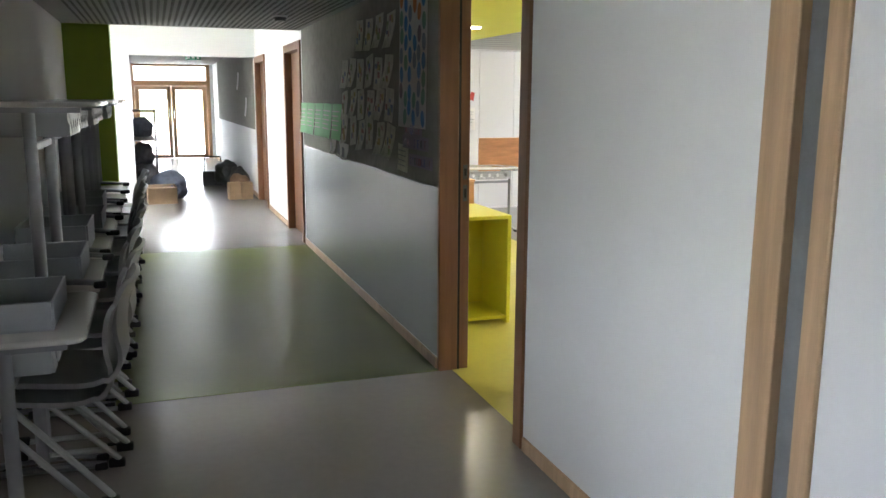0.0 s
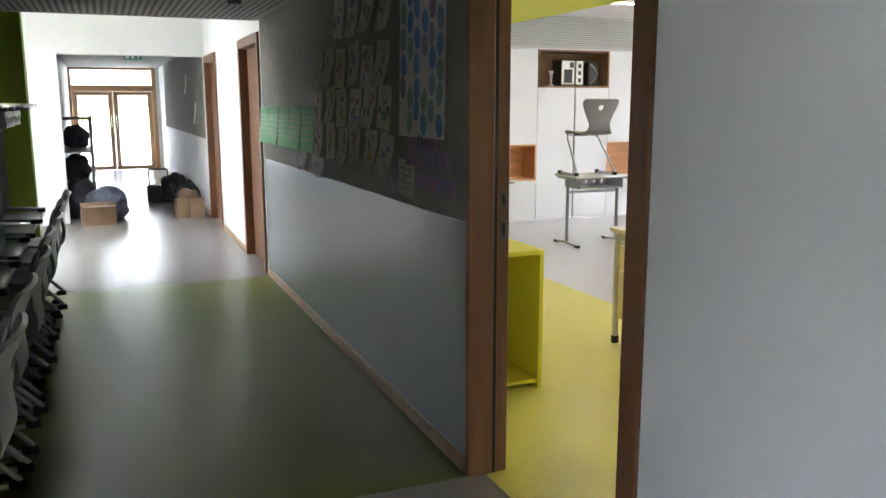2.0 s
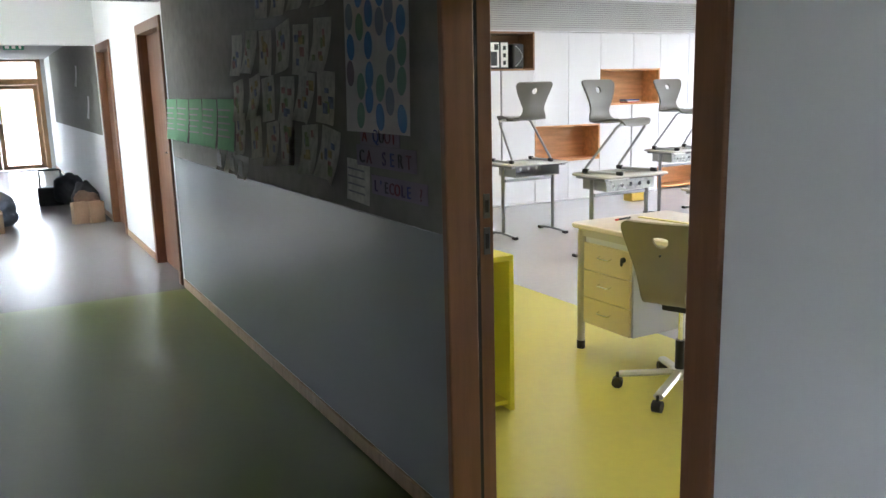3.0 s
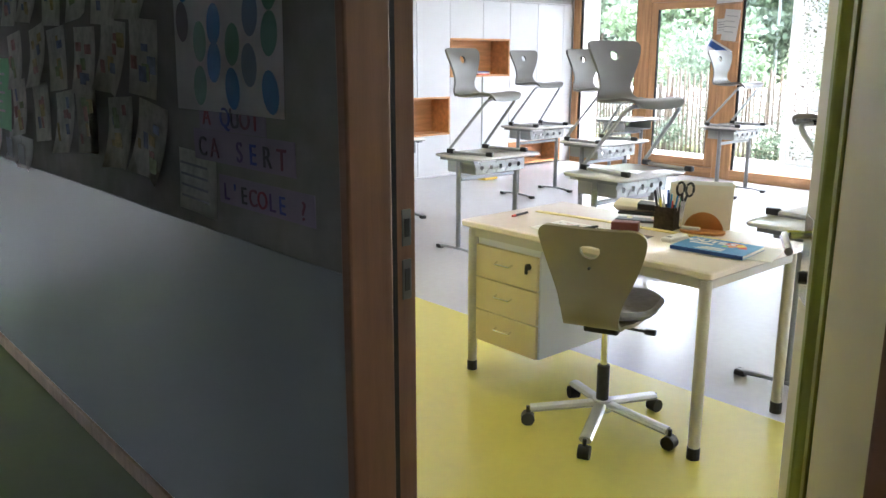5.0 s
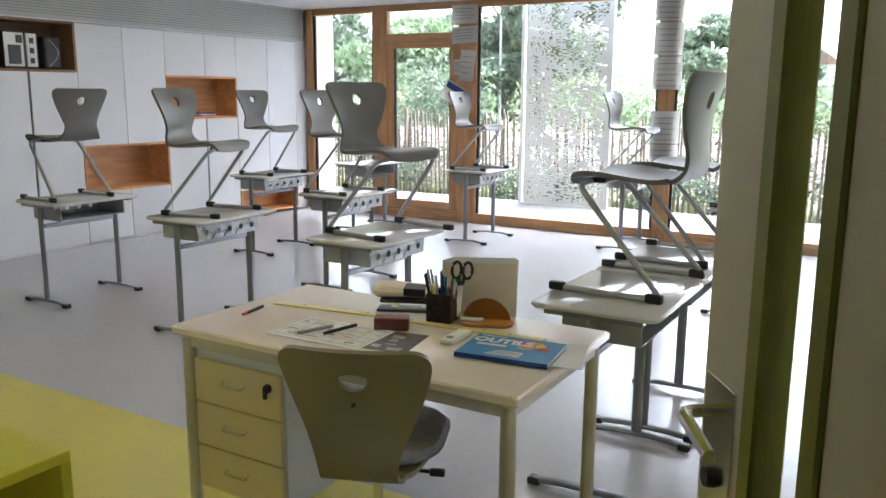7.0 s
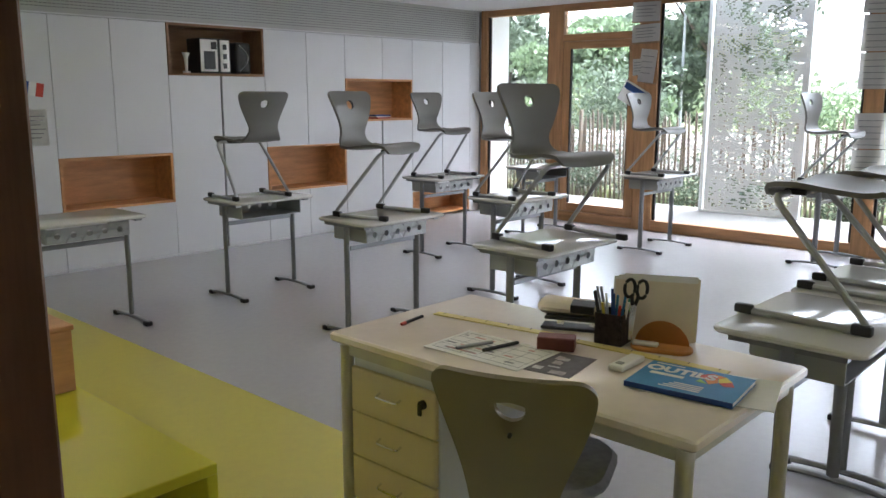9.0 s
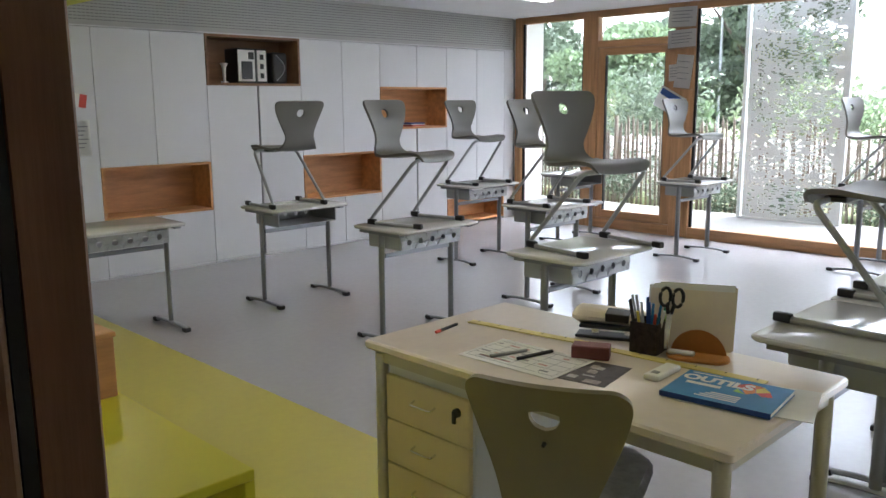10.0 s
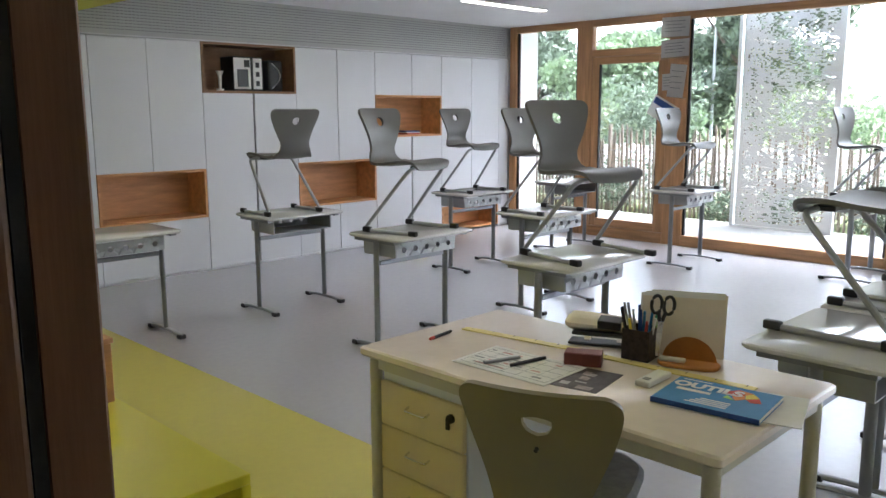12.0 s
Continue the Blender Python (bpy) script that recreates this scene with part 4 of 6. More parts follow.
rng = random.Random(7)
fence = thing("picket_fence", "weathered chestnut paling fence with uneven pickets", "fence", m=pose(13.5, 0, -0.13))
pickets = []
for k in range(6):
    bm = bmesh.new()
    h, w = 1.30 + 0.05 * k - 0.1, 0.030 + 0.004 * (k % 3)
    ring0 = [bm.verts.new((sx * 0.012, sy * w / 2, 0)) for sx, sy in ((-1, -1), (1, -1), (1, 1), (-1, 1))]
    ring1 = [bm.verts.new((sx * 0.011 + 0.01 * (k % 2), sy * w / 2.2, h * 0.93)) for sx, sy in ((-1, -1), (1, -1), (1, 1), (-1, 1))]
    tip = bm.verts.new((0.004, (k - 2.5) * 0.003, h))
    for i in range(4):
        bm.faces.new((ring0[i], ring0[(i + 1) % 4], ring1[(i + 1) % 4], ring1[i]))
        bm.faces.new((ring1[i], ring1[(i + 1) % 4], tip))
    pickets.append(finish("picket", bm, PICKET))
y = 6.2
while y < 21.5:
    ob = new("picket", pickets[rng.randrange(6)])
    ob.parent = fence
    ob.matrix_basis = pose(rng.uniform(-0.01, 0.01), y, 0, rng.uniform(-2.5, 2.5), rng.uniform(-1.5, 1.5), rng.uniform(-12, 12))
    y += rng.uniform(0.065, 0.095)
for z in (0.35, 1.0):
    part("wire", tube([(0.0, 6.0 + 0.5 * i, z + 0.012 * math.sin(i * 1.7)) for i in range(32)], 0.004, 5), STEEL, fence)
for y in (7.0, 9.2, 11.4, 13.6, 15.8, 18.0, 20.2):
    part("post", cyl(0.05, y, 0, 1.42, 0.04, 8, 0.034), PICKET, fence)


def leaf_cloud(blobs, n, size, seed):
    """Many small leaves scattered through overlapping uneven lobes (centre, radii)."""
    r = random.Random(seed)
    verts, faces = [], []
    total = sum(b[1][0] * b[1][1] * b[1][2] for b in blobs) ** 1.0
    for c, rad in blobs:
        m = max(40, int(n * (rad[0] * rad[1] * rad[2]) / total))
        for _ in range(m):
            d = Vector((r.gauss(0, 1), r.gauss(0, 1), r.gauss(0, 1))).normalized()
            k = r.uniform(0.35, 1.0) ** 0.5 * (0.75 + 0.4 * noise.noise(Vector(c) + d * 1.9))
            p = Vector((c[0] + d.x * rad[0] * k, c[1] + d.y * rad[1] * k, c[2] + d.z * rad[2] * k))
            a = Vector((r.gauss(0, 1), r.gauss(0, 1), r.gauss(0, 1))).normalized()
            b = a.cross(Vector((r.gauss(0, 1), r.gauss(0, 1), r.gauss(0, 1)))).normalized()
            s = size * r.uniform(0.6, 1.4)
            i = len(verts)
            verts += [p - a * s, p + b * s * 0.45, p + a * s, p - b * s * 0.45]
            faces.append((i, i + 1, i + 2, i + 3))
    me = bpy.data.meshes.new("leaves")
    me.from_pydata([tuple(v) for v in verts], [], faces)
    me.update()
    return me


def tree(x, y, h, spread, trunk_h, leaf, seed, label, n=5000, size=0.12, lobes=9):
    t = thing("tree", label, "tree", m=pose(x, y, -0.14))
    r = random.Random(seed)
    bm = bmesh.new()
    bm_tube2(bm, (0, 0, 0), (0.1, 0.05, trunk_h), 0.16 * h / 6, 0.10 * h / 6, 10)
    blobs = []
    for i in range(lobes):
        a = 2.4 * i + r.uniform(-0.4, 0.4)
        zz = trunk_h + (h - trunk_h) * (i + 0.5) / lobes
        rr = spread * (0.62 * math.sin(math.pi * min(0.93, (i + 1.1) / (lobes + 0.6))) + 0.08)
        c = (math.cos(a) * rr, math.sin(a) * rr, zz)
        bm_tube2(bm, (0.1, 0.05, trunk_h * 0.9 + (zz - trunk_h) * 0.35), c, 0.05 * h / 6, 0.012, 6)
        s = spread * r.uniform(0.38, 0.62)
        blobs.append((c, (s, s, s * r.uniform(0.6, 0.85))))
    bm_tube2(bm, (0.1, 0.05, trunk_h), (0.05, 0.0, h * 0.9), 0.09 * h / 6, 0.02, 8)
    part("trunk", bm, BARK, t)
    me = leaf_cloud(blobs, int(n * 1.7), size * 1.12, seed)
    me.materials.append(leaf)
    cr = new("crown", me)
    cr.parent = t
    return t


tree(22.5, 19.4, 3.5, 2.6, 0.5, LEAF_BRIGHT, 1, "round bright green leafy tree behind the fence", 9000, 0.10)
tree(26.5, 25.4, 4.6, 2.4, 1.0, LEAF_MID, 2, "tall loose grey green tree behind the hedge", 6500, 0.11, 11)
tree(30.5, 32.5, 4.9, 3.2, 0.8, LEAF_DARK, 12, "dense dark tree behind the hedge", 7000, 0.13)
tree(27.5, 17.7, 9.5, 3.1, 1.2, LEAF_MID, 3, "tall broad tree beyond the terrace", 11000, 0.13, 12)
tree(33.5, 24.5, 4.5, 3.6, 0.6, LEAF_DARK, 4, "dark dense tree in the tree belt", 7000, 0.15)
tree(34.5, 20.9, 5.6, 2.4, 1.0, LEAF_MID, 5, "tall dark tree in the tree belt", 8000, 0.14, 10)
tree(43.0, 15.2, 5.2, 2.2, 1.2, LEAF_MID, 8, "small round tree far across the lane", 5000, 0.14)
tree(48.0, 12.6, 4.2, 2.2, 0.8, LEAF_DARK, 9, "low dark tree far across the lane", 4000, 0.15)
tree(24.0, 31.0, 4.6, 2.6, 0.8, LEAF_DARK, 10, "dark tree at the garden edge", 6000, 0.12)


def shrub(name, x, y, r3, leaf, seed, label, n=1800, size=0.05, cat="shrub", z=-0.14):
    rr = random.Random(seed)
    blobs = [((rr.uniform(-0.6, 0.6) * r3[0], rr.uniform(-0.6, 0.6) * r3[1], r3[2] * rr.uniform(0.4, 0.75)), (r3[0] * 0.55, r3[1] * 0.55, r3[2] * 0.5)) for _ in range(6)]
    me = leaf_cloud(blobs, n, size, seed)
    me.materials.append(leaf)
    ob = new(name, me)
    ob.location = (x, y, z)
    return tagged(ob, label, cat, "shrubs behind the fence")


for i, y in enumerate((7.5, 9.6, 11.8, 13.6, 15.6, 17.9, 20.4, 23.0)):
    shrub("shrub", 15.9 + 0.5 * (i % 3), y + 0.3, (1.0, 1.5, 1.75 + 0.18 * (i % 4)), (LEAF_YELLOW, LEAF_BRIGHT, LEAF_YELLOW, LEAF_MID)[i % 4], 40 + i, "pale green garden shrub behind the fence", 2600, 0.06)
for i, (x, y) in enumerate(((13.05, 11.3), (13.0, 10.6), (13.1, 9.2), (13.0, 8.3), (13.1, 13.6))):
    shrub("low_plant", x, y, (0.28, 0.55, 0.55), (LEAF_MID, LEAF_DARK)[i % 2], 60 + i, "low green bed plant at the terrace edge", 900, 0.035, "plant")
r = random.Random(5)
bm_v, bm_f = [], []
for _ in range(15000):
    c = Vector((13.62 + abs(r.gauss(0, 0.5)), r.uniform(6.0, 22.0), -0.1 + 1.05 * r.random() ** 0.8))
    a = Vector((r.gauss(0, 1), r.gauss(0, 1), r.gauss(0, 1))).normalized() * r.uniform(0.02, 0.05)
    b = a.cross(Vector((0.3, 0.2, 1))).normalized() * a.length
    i = len(bm_v)
    bm_v += [tuple(c - a), tuple(c + b), tuple(c + a), tuple(c - b)]
    bm_f.append((i, i + 1, i + 2, i + 3))
me = bpy.data.meshes.new("white_flowers")
me.from_pydata(bm_v, [], bm_f)
me.materials.append(PETAL)
tagged(new("white_flowers", me), "mass of small white flowers behind the paling fence", "flowers", kind="stuff")
stems = leaf_cloud([((14.3, 6.5 + 1.0 * i, 0.35), (0.75, 0.8, 0.55)) for i in range(16)], 9000, 0.045, 77)
stems.materials.append(LEAF_MID)
tagged(new("flower_foliage", stems), "green flower foliage behind the paling fence", "foliage", kind="stuff")
far_hedge = leaf_cloud([((40.0 + 5 * math.sin(i * 2.1), -6 + 3.0 * i, 0.9), (2.2, 2.4, 1.5 + 0.5 * math.sin(i * 1.3))) for i in range(20)], 16000, 0.16, 78)
far_hedge.materials.append(LEAF_DARK)
tagged(new("far_hedge", far_hedge), "dark hedge belt far across the lane", "hedge", kind="stuff")

# perforated white metal screen standing on the terrace edge
scr = thing("metal_screen", "tall white metal screen pierced by irregular rectangular holes", "screen", m=pose(12.5, 0, -0.03))
SY0, SY1, SH = 9.66, 10.90, 3.2
cw, chh = 0.025, 0.0165
nx, nz = int((SY1 - SY0) / cw), int(SH / chh)
r = random.Random(3)
pv, pf = [], []


def strip_box(i0, i1, k):
    n = len(pv)
    y0, y1, z0, z1 = SY0 + i0 * cw, SY0 + i1 * cw, 0.02 + k * chh, 0.02 + (k + 1) * chh
    pv.extend((x, y, z) for x in (-0.0015, 0.0015) for y in (y0, y1) for z in (z0, z1))
    pf.extend(tuple(n + j for j in f) for f in ((0, 1, 3, 2), (4, 6, 7, 5), (0, 4, 5, 1), (2, 3, 7, 6), (0, 2, 6, 4), (1, 5, 7, 3)))


for k in range(nz):
    open_cells = [False] * nx
    i = 2
    while i < nx - 2:
        nv = noise.noise(Vector((i * 0.13, k * 0.075, 0.7))) + 0.55 * noise.noise(Vector((i * 0.33, k * 0.25, 4.7)))
        wide = 1.0 if i < 0.68 * nx else 0.45
        dens = 0.12 + 0.9 * max(0.0, min(1.0, nv * 1.4 + 0.25)) * wide * (1.0 if k > 26 else 0.4)
        if k >= 3 and r.random() < dens * 0.8:
            for j in range(r.choice((1, 2, 2, 3, 4) if wide > 0.5 else (1, 1, 1, 2))):
                if i < nx - 2:
                    open_cells[i] = True
                    i += 1
        i += 1
    start = None
    for i in range(nx + 1):
        solid_cell = i < nx and not open_cells[i]
        if solid_cell and start is None:
            start = i
        if not solid_cell and start is not None:
            strip_box(start, i, k)
            start = None
me = bpy.data.meshes.new("pierced_sheet")
me.from_pydata(pv, [], pf)
me.materials.append(SCREEN)
new("pierced_sheet", me).parent = scr
for y in (SY0 - 0.04, SY1 + 0.01):
    part("post", box(-0.03, 0.03, y, y + 0.05, 0, SH + 0.1, 0.004, 1), SCREEN, scr)
part("base_rail", box(-0.03, 0.03, SY0 + 0.01, SY1 + 0.01, 0.0, 0.02), SCREEN, scr)

lampp = thing("street_lamp", "thin pale street lamp post beyond the fence", "lamp", m=pose(26.0, 18.1, -0.14))
part("pole", cyl(0, 0, 0, 4.4, 0.06, 10, 0.035), STEEL_LIGHT, lampp)
part("head", box(-0.05, 0.05, -0.3, 0.06, 4.38, 4.46, 0.02, 2), STEEL_LIGHT, lampp)

hs = thing("house", "small cream house with a brown gabled roof far away", "house", m=pose(72, 16.5, -0.14))
part("wall", box(0, 7, -4, 4, 0, 4.2), RENDER_WALL, hs)
rb = bmesh.new()
v = [rb.verts.new(p) for p in ((-0.4, -4.5, 4.1), (7.4, -4.5, 4.1), (7.4, 4.5, 4.1), (-0.4, 4.5, 4.1), (-0.4, 0, 7.2), (7.4, 0, 7.2))]
for f in ((0, 1, 5, 4), (3, 4, 5, 2), (0, 4, 3), (1, 2, 5), (0, 3, 2, 1)):
    rb.faces.new([v[i] for i in f])
part("roof", rb, ROOF_TILE, hs)
for y in (-2.4, 1.4):
    part("window", box(-0.05, 0.02, y, y + 1.1, 1.2, 2.5), BLACK, hs)


# ---- ceiling lamps ----
def strip_lamp(x, y, z=2.58):
    l = thing("strip_lamp", "recessed white strip ceiling lamp, lit", "ceiling lamp", "strip lamps in the classroom ceiling")
    part("frame", box(x - 0.62, x + 0.62, y - 0.075, y + 0.075, z - 0.012, z - 0.001, 0.003, 1), WHITE_PANEL, l)
    part("diffuser", box(x - 0.60, x + 0.60, y - 0.055, y + 0.055, z - 0.016, z - 0.012), LAMP_ON, l, "glowing white diffuser")
    return l


for x, y in ((6.15, 11.55), (8.45, 11.55), (6.15, 9.0), (8.45, 9.0), (6.15, 6.4), (8.45, 6.4)):
    strip_lamp(x, y)


def downlight(x, y, z, group):
    l = thing("downlight", "small round recessed ceiling downlight, lit", "ceiling lamp", group)
    part("ring", cyl(x, y, z - 0.012, z - 0.001, 0.10, 24), WHITE_PANEL, l)
    part("diffuser", cyl(x, y, z - 0.016, z - 0.012, 0.08, 24), DOWN_ON, l, "glowing white diffuser")


for y in (5.2, 8.2, 11.2):
    downlight(3.75 if y < 11 else 3.62, y if y < 11 else 10.3, 2.23, "downlights in the lime ceiling")
vent = thing("smoke_detector", "round grey smoke detector under the corridor ceiling", "detector")
part("base", cyl(1.62, 9.6, 2.185, 2.1995, 0.06, 20), CEIL_WHITE, vent)
part("body", cyl(1.62, 9.6, 2.155, 2.185, 0.045, 20, 0.05), BLACK, vent)

# rows of slots on the soffit and corridor ceiling: small solid bars coloured like the shade in a hole, joined per
# surface
def slot_rows(name, spots, sx, sy, sz, material, label):
    bm = bmesh.new()
    vs, fs = [], []
    for x, y, z in spots:
        i = len(vs)
        vs += [(x + a * sx, y + b * sy, z + c * sz) for a in (-1, 1) for b in (-1, 1) for c in (-1, 1)]
        fs += [tuple(i + j for j in f) for f in ((0, 1, 3, 2), (4, 6, 7, 5), (0, 4, 5, 1), (2, 3, 7, 6), (0, 2, 6, 4), (1, 5, 7, 3))]
    bm.free()
    me = bpy.data.meshes.new(name)
    me.from_pydata(vs, [], fs)
    me.materials.append(material)
    return tagged(new(name, me), label, "perforation", kind="stuff")


SLOT_SHADE = mat("dark_slot_shade", (0.10, 0.10, 0.095), 0.9)
SLOT_SHADE_PALE = mat("pale_slot_shade", (0.24, 0.24, 0.235), 0.9)
slot_rows("soffit_perforation", [(x * 0.036 + 2.4, YC + 0.0125, 2.23 + 0.026 * k) for k in range(13) for x in range(218)], 0.0145, 0.0012, 0.0036, SLOT_SHADE_PALE, "rows of fine grey bars painted as shaded holes on the acoustic soffit")
slot_rows("ceiling_perforation", [(0.0 + 0.05 * i, 7.2 + 0.09 * k, 2.1995) for i in range(40) for k in range(43)], 0.011, 0.03, 0.0010, SLOT_SHADE, "rows of dark bars painted as shaded slots on the acoustic corridor ceiling")

# ---- corridor wall display ----
def hang(x, y, z, turn=0.0):
    """Pose of a sheet on the east corridor wall, facing the corridor."""
    return pose(x, y, z, 0, turn, -90)


XP = XW - 0.0075
r = random.Random(21)
CURLS = (0.012, 0.026, 0.042)
card_meshes = [finish("drawing_sheet", sheet(0.20, 0.215, c), PAPER_OLD) for c in CURLS]
SKETCH = [mat("sketch_colour_%d" % i, c, 0.85, vary=0.3, scale=30) for i, c in enumerate(((0.34, 0.40, 0.22), (0.55, 0.45, 0.22), (0.27, 0.32, 0.45), (0.52, 0.30, 0.26)))]
for row, z in enumerate((2.06, 1.80, 1.585, 1.37)):
    for col in range(6):
        if row == 0 and col > 3:
            continue
        y = 7.62 + 0.265 * col + r.uniform(-0.03, 0.03)
        curl_k = r.randrange(3)
        ob = new("drawing_sheet", card_meshes[curl_k])
        ob.matrix_basis = hang(XP - 0.003 * (row % 2), y, z + r.uniform(-0.02, 0.02), r.uniform(-9, 9))
        tagged(ob, "curled children's drawing on pale paper pinned to the wall", "drawing", "drawings on the corridor wall")
        for _ in range(6):
            a, b = r.uniform(-0.085, 0.04), r.uniform(-0.15, -0.02)
            w, h = r.uniform(0.02, 0.06), r.uniform(0.02, 0.05)
            off = -0.0045 - CURLS[curl_k] * ((h - b) / 0.215) ** 2 * 0.75
            part("sketch_patch", box(a, a + w, off - 0.0006, off, b - h, b), SKETCH[r.randrange(4)], ob)
for k in range(5):
    y = 9.28 + 0.395 * k
    g = new("green_sheet", finish("green_sheet", sheet(0.375, 0.30, 0.02 + 0.01 * (k % 2)), PAPER_GREEN))
    g.matrix_basis = hang(XP, y, 1.475, r.uniform(-1.5, 1.5))
    tagged(g, "mint green printed sheet pinned to the corridor wall", "sheet", "green sheets on the corridor wall")
    for j in range(5):
        part("text_bar", box(-0.14, 0.14 - 0.04 * (j % 2), -0.0135 - 0.003 * j, -0.0125 - 0.003 * j, -0.07 - 0.038 * j, -0.06 - 0.038 * j), PAPER, g)
for y, z in ((9.42, 1.16), (9.12, 1.155), (8.95, 1.14)):
    ob = new("photo_sheet", finish("photo_sheet", sheet(0.17, 0.13, 0.03), PAPER))
    ob.matrix_basis = hang(XP, y, z + 0.02, r.uniform(-5, 5))
    tagged(ob, "small white sheet with a dark photo on the wall", "sheet", "photos on the corridor wall")
    part("photo", box(-0.06, 0.03, -0.026, -0.025, -0.11, -0.03), INK_GREY, ob)

poster = thing("dot_poster", "tall white paper poster printed with coloured finger dots", "poster", m=hang(XP, 7.14, 2.165, 0))
part("paper", sheet(0.545, 0.815, 0.012, 6, 8), PAPER, poster)
DOTS = (BLUE, BLUE_DEEP, mat("apricot_print", (0.60, 0.24, 0.08), 0.6), INK_GREY, BLUE, mat("grey_blue_print", (0.25, 0.32, 0.42), 0.6), mat("brown_grey_print", (0.24, 0.20, 0.22), 0.6), mat("green_print", (0.20, 0.38, 0.28), 0.6))
dot_me = []
for mt in DOTS:
    bm = bmesh.new()
    vs = [bm.verts.new((0.036 * math.cos(a), 0, 0.049 * math.sin(a))) for a in (2 * math.pi * k / 18 for k in range(18))]
    bm.faces.new(vs)
    bmesh.ops.solidify(bm, geom=list(bm.faces), thickness=0.0008)
    dot_me.append(finish("dot", bm, mt))
for i in range(6):
    for k in range(7):
        if r.random() < 0.12:
            continue
        ob = new("dot", dot_me[r.choice((0, 0, 0, 0, 4, 4, 4, 4, 5, 5, 5, 5, 7, 6, 2, 7))])
        ob.parent = poster
        zz = -0.06 - 0.108 * k - 0.045 * (i % 2) + r.uniform(-0.012, 0.012)
        if zz < -0.765:
            continue
        ob.matrix_basis = pose(-0.215 + 0.086 * i + r.uniform(-0.008, 0.008), -0.005 - 0.012 * (zz / 0.815) ** 2, zz, 0, r.uniform(-15, 15), 0)

LETTER = [mat("letter_colour_%d" % i, c, 0.6) for i, c in enumerate(((0.20, 0.02, 0.04), (0.07, 0.035, 0.14), (0.03, 0.05, 0.24), (0.04, 0.035, 0.05), (0.15, 0.04, 0.07)))]


def word(text, y, z, size, step, n0):
    """Cut-out letters on a lilac strip; y is the start of the word, running towards smaller y."""
    w = thing("word_strip", "lilac paper strip with cut-out coloured letters", "sign", "words on the corridor wall", hang(XP - 0.002, y - step * len(text) / 2, z))
    hw = step * len(text) / 2 + 0.02
    part("strip", box(-hw, hw, -0.002, 0.0, -0.012, size * 0.72 + 0.016), PAPER_LILAC, w)
    for k, ch in enumerate(text):
        if ch == " ":
            continue
        cu = bpy.data.curves.new("letter", "FONT")
        cu.body, cu.size, cu.align_x, cu.extrude = ch, size, "CENTER", 0.0012
        cu.materials.append(LETTER[(k + n0) % 5])
        ob = new("letter", cu)
        ob.parent = w
        ob.matrix_basis = pose(-hw + 0.02 + step * (k + 0.5), -0.0045, 0, 90, 0, 0)


word("A QUOI", 7.29, 1.315, 0.068, 0.050, 0)
word("CA SERT", 7.33, 1.235, 0.070, 0.066, 3)
word("L'ECOLE ?", 7.20, 1.135, 0.060, 0.045, 1)
sq = new("text_sheet", finish("text_sheet", sheet(0.22, 0.165, 0.006), PAPER_OLD))
sq.matrix_basis = hang(XP, 7.345, 1.24, 2)
tagged(sq, "yellowed sheet with handwritten lines on the wall", "sheet")
for j in range(4):
    part("text_bar", box(-0.09, 0.07, -0.009, -0.008, -0.04 - 0.03 * j, -0.034 - 0.03 * j), INK_GREY, sq)

sign = thing("exit_sign", "green and white emergency exit sign under the lintel", "sign")
part("housing", box(1.06, 1.28, 15.42, 15.46, 2.07, 2.16, 0.005, 1), mat("exit_green", (0.03, 0.22, 0.12), 0.5), sign)
part("arrow_panel", box(1.08, 1.125, 15.414, 15.419, 2.085, 2.145), PAPER, sign)
part("figure_panel", box(1.15, 1.19, 15.414, 15.419, 2.085, 2.145), PAPER, sign)
part("bar_panel", box(1.225, 1.25, 15.414, 15.419, 2.085, 2.145), PAPER, sign)
part("hanger", box(1.16, 1.18, 15.43, 15.45, 2.16, 2.3299), STEEL, sign)

# ---- corridor: stacked tables and pushed-in chairs ----
group_t = "stacked tables along the corridor"
for k in range(7):
    y = 5.62 + 0.715 * k
    t = copy_thing(first_table, pose(0.075, y, 0, 0, 0, 90))
    tagged(t, "grey student table pushed against the corridor wall", "table", group_t)
    if k > 0:
        t = copy_thing(first_table, pose(0.095 + 0.02 * (k % 2), y - 0.06 + 0.05 * (k % 3), 0.7505, 0, 0, 90))
        tagged(t, "grey student table standing on top of another table", "table", group_t)
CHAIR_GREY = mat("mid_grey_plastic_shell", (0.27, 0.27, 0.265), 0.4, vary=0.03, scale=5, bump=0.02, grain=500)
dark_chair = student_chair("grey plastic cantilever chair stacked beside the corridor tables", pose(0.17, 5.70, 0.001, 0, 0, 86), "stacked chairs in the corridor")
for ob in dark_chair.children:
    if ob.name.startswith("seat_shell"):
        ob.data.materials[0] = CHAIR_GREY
for k in range(8):
    y = 5.70 + 0.655 * k
    for lv in range(2):
        if k + lv == 0:
            continue
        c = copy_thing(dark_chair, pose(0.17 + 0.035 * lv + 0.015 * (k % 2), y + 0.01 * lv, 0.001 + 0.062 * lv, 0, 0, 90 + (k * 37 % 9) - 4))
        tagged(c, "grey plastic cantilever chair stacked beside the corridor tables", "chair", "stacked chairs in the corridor")


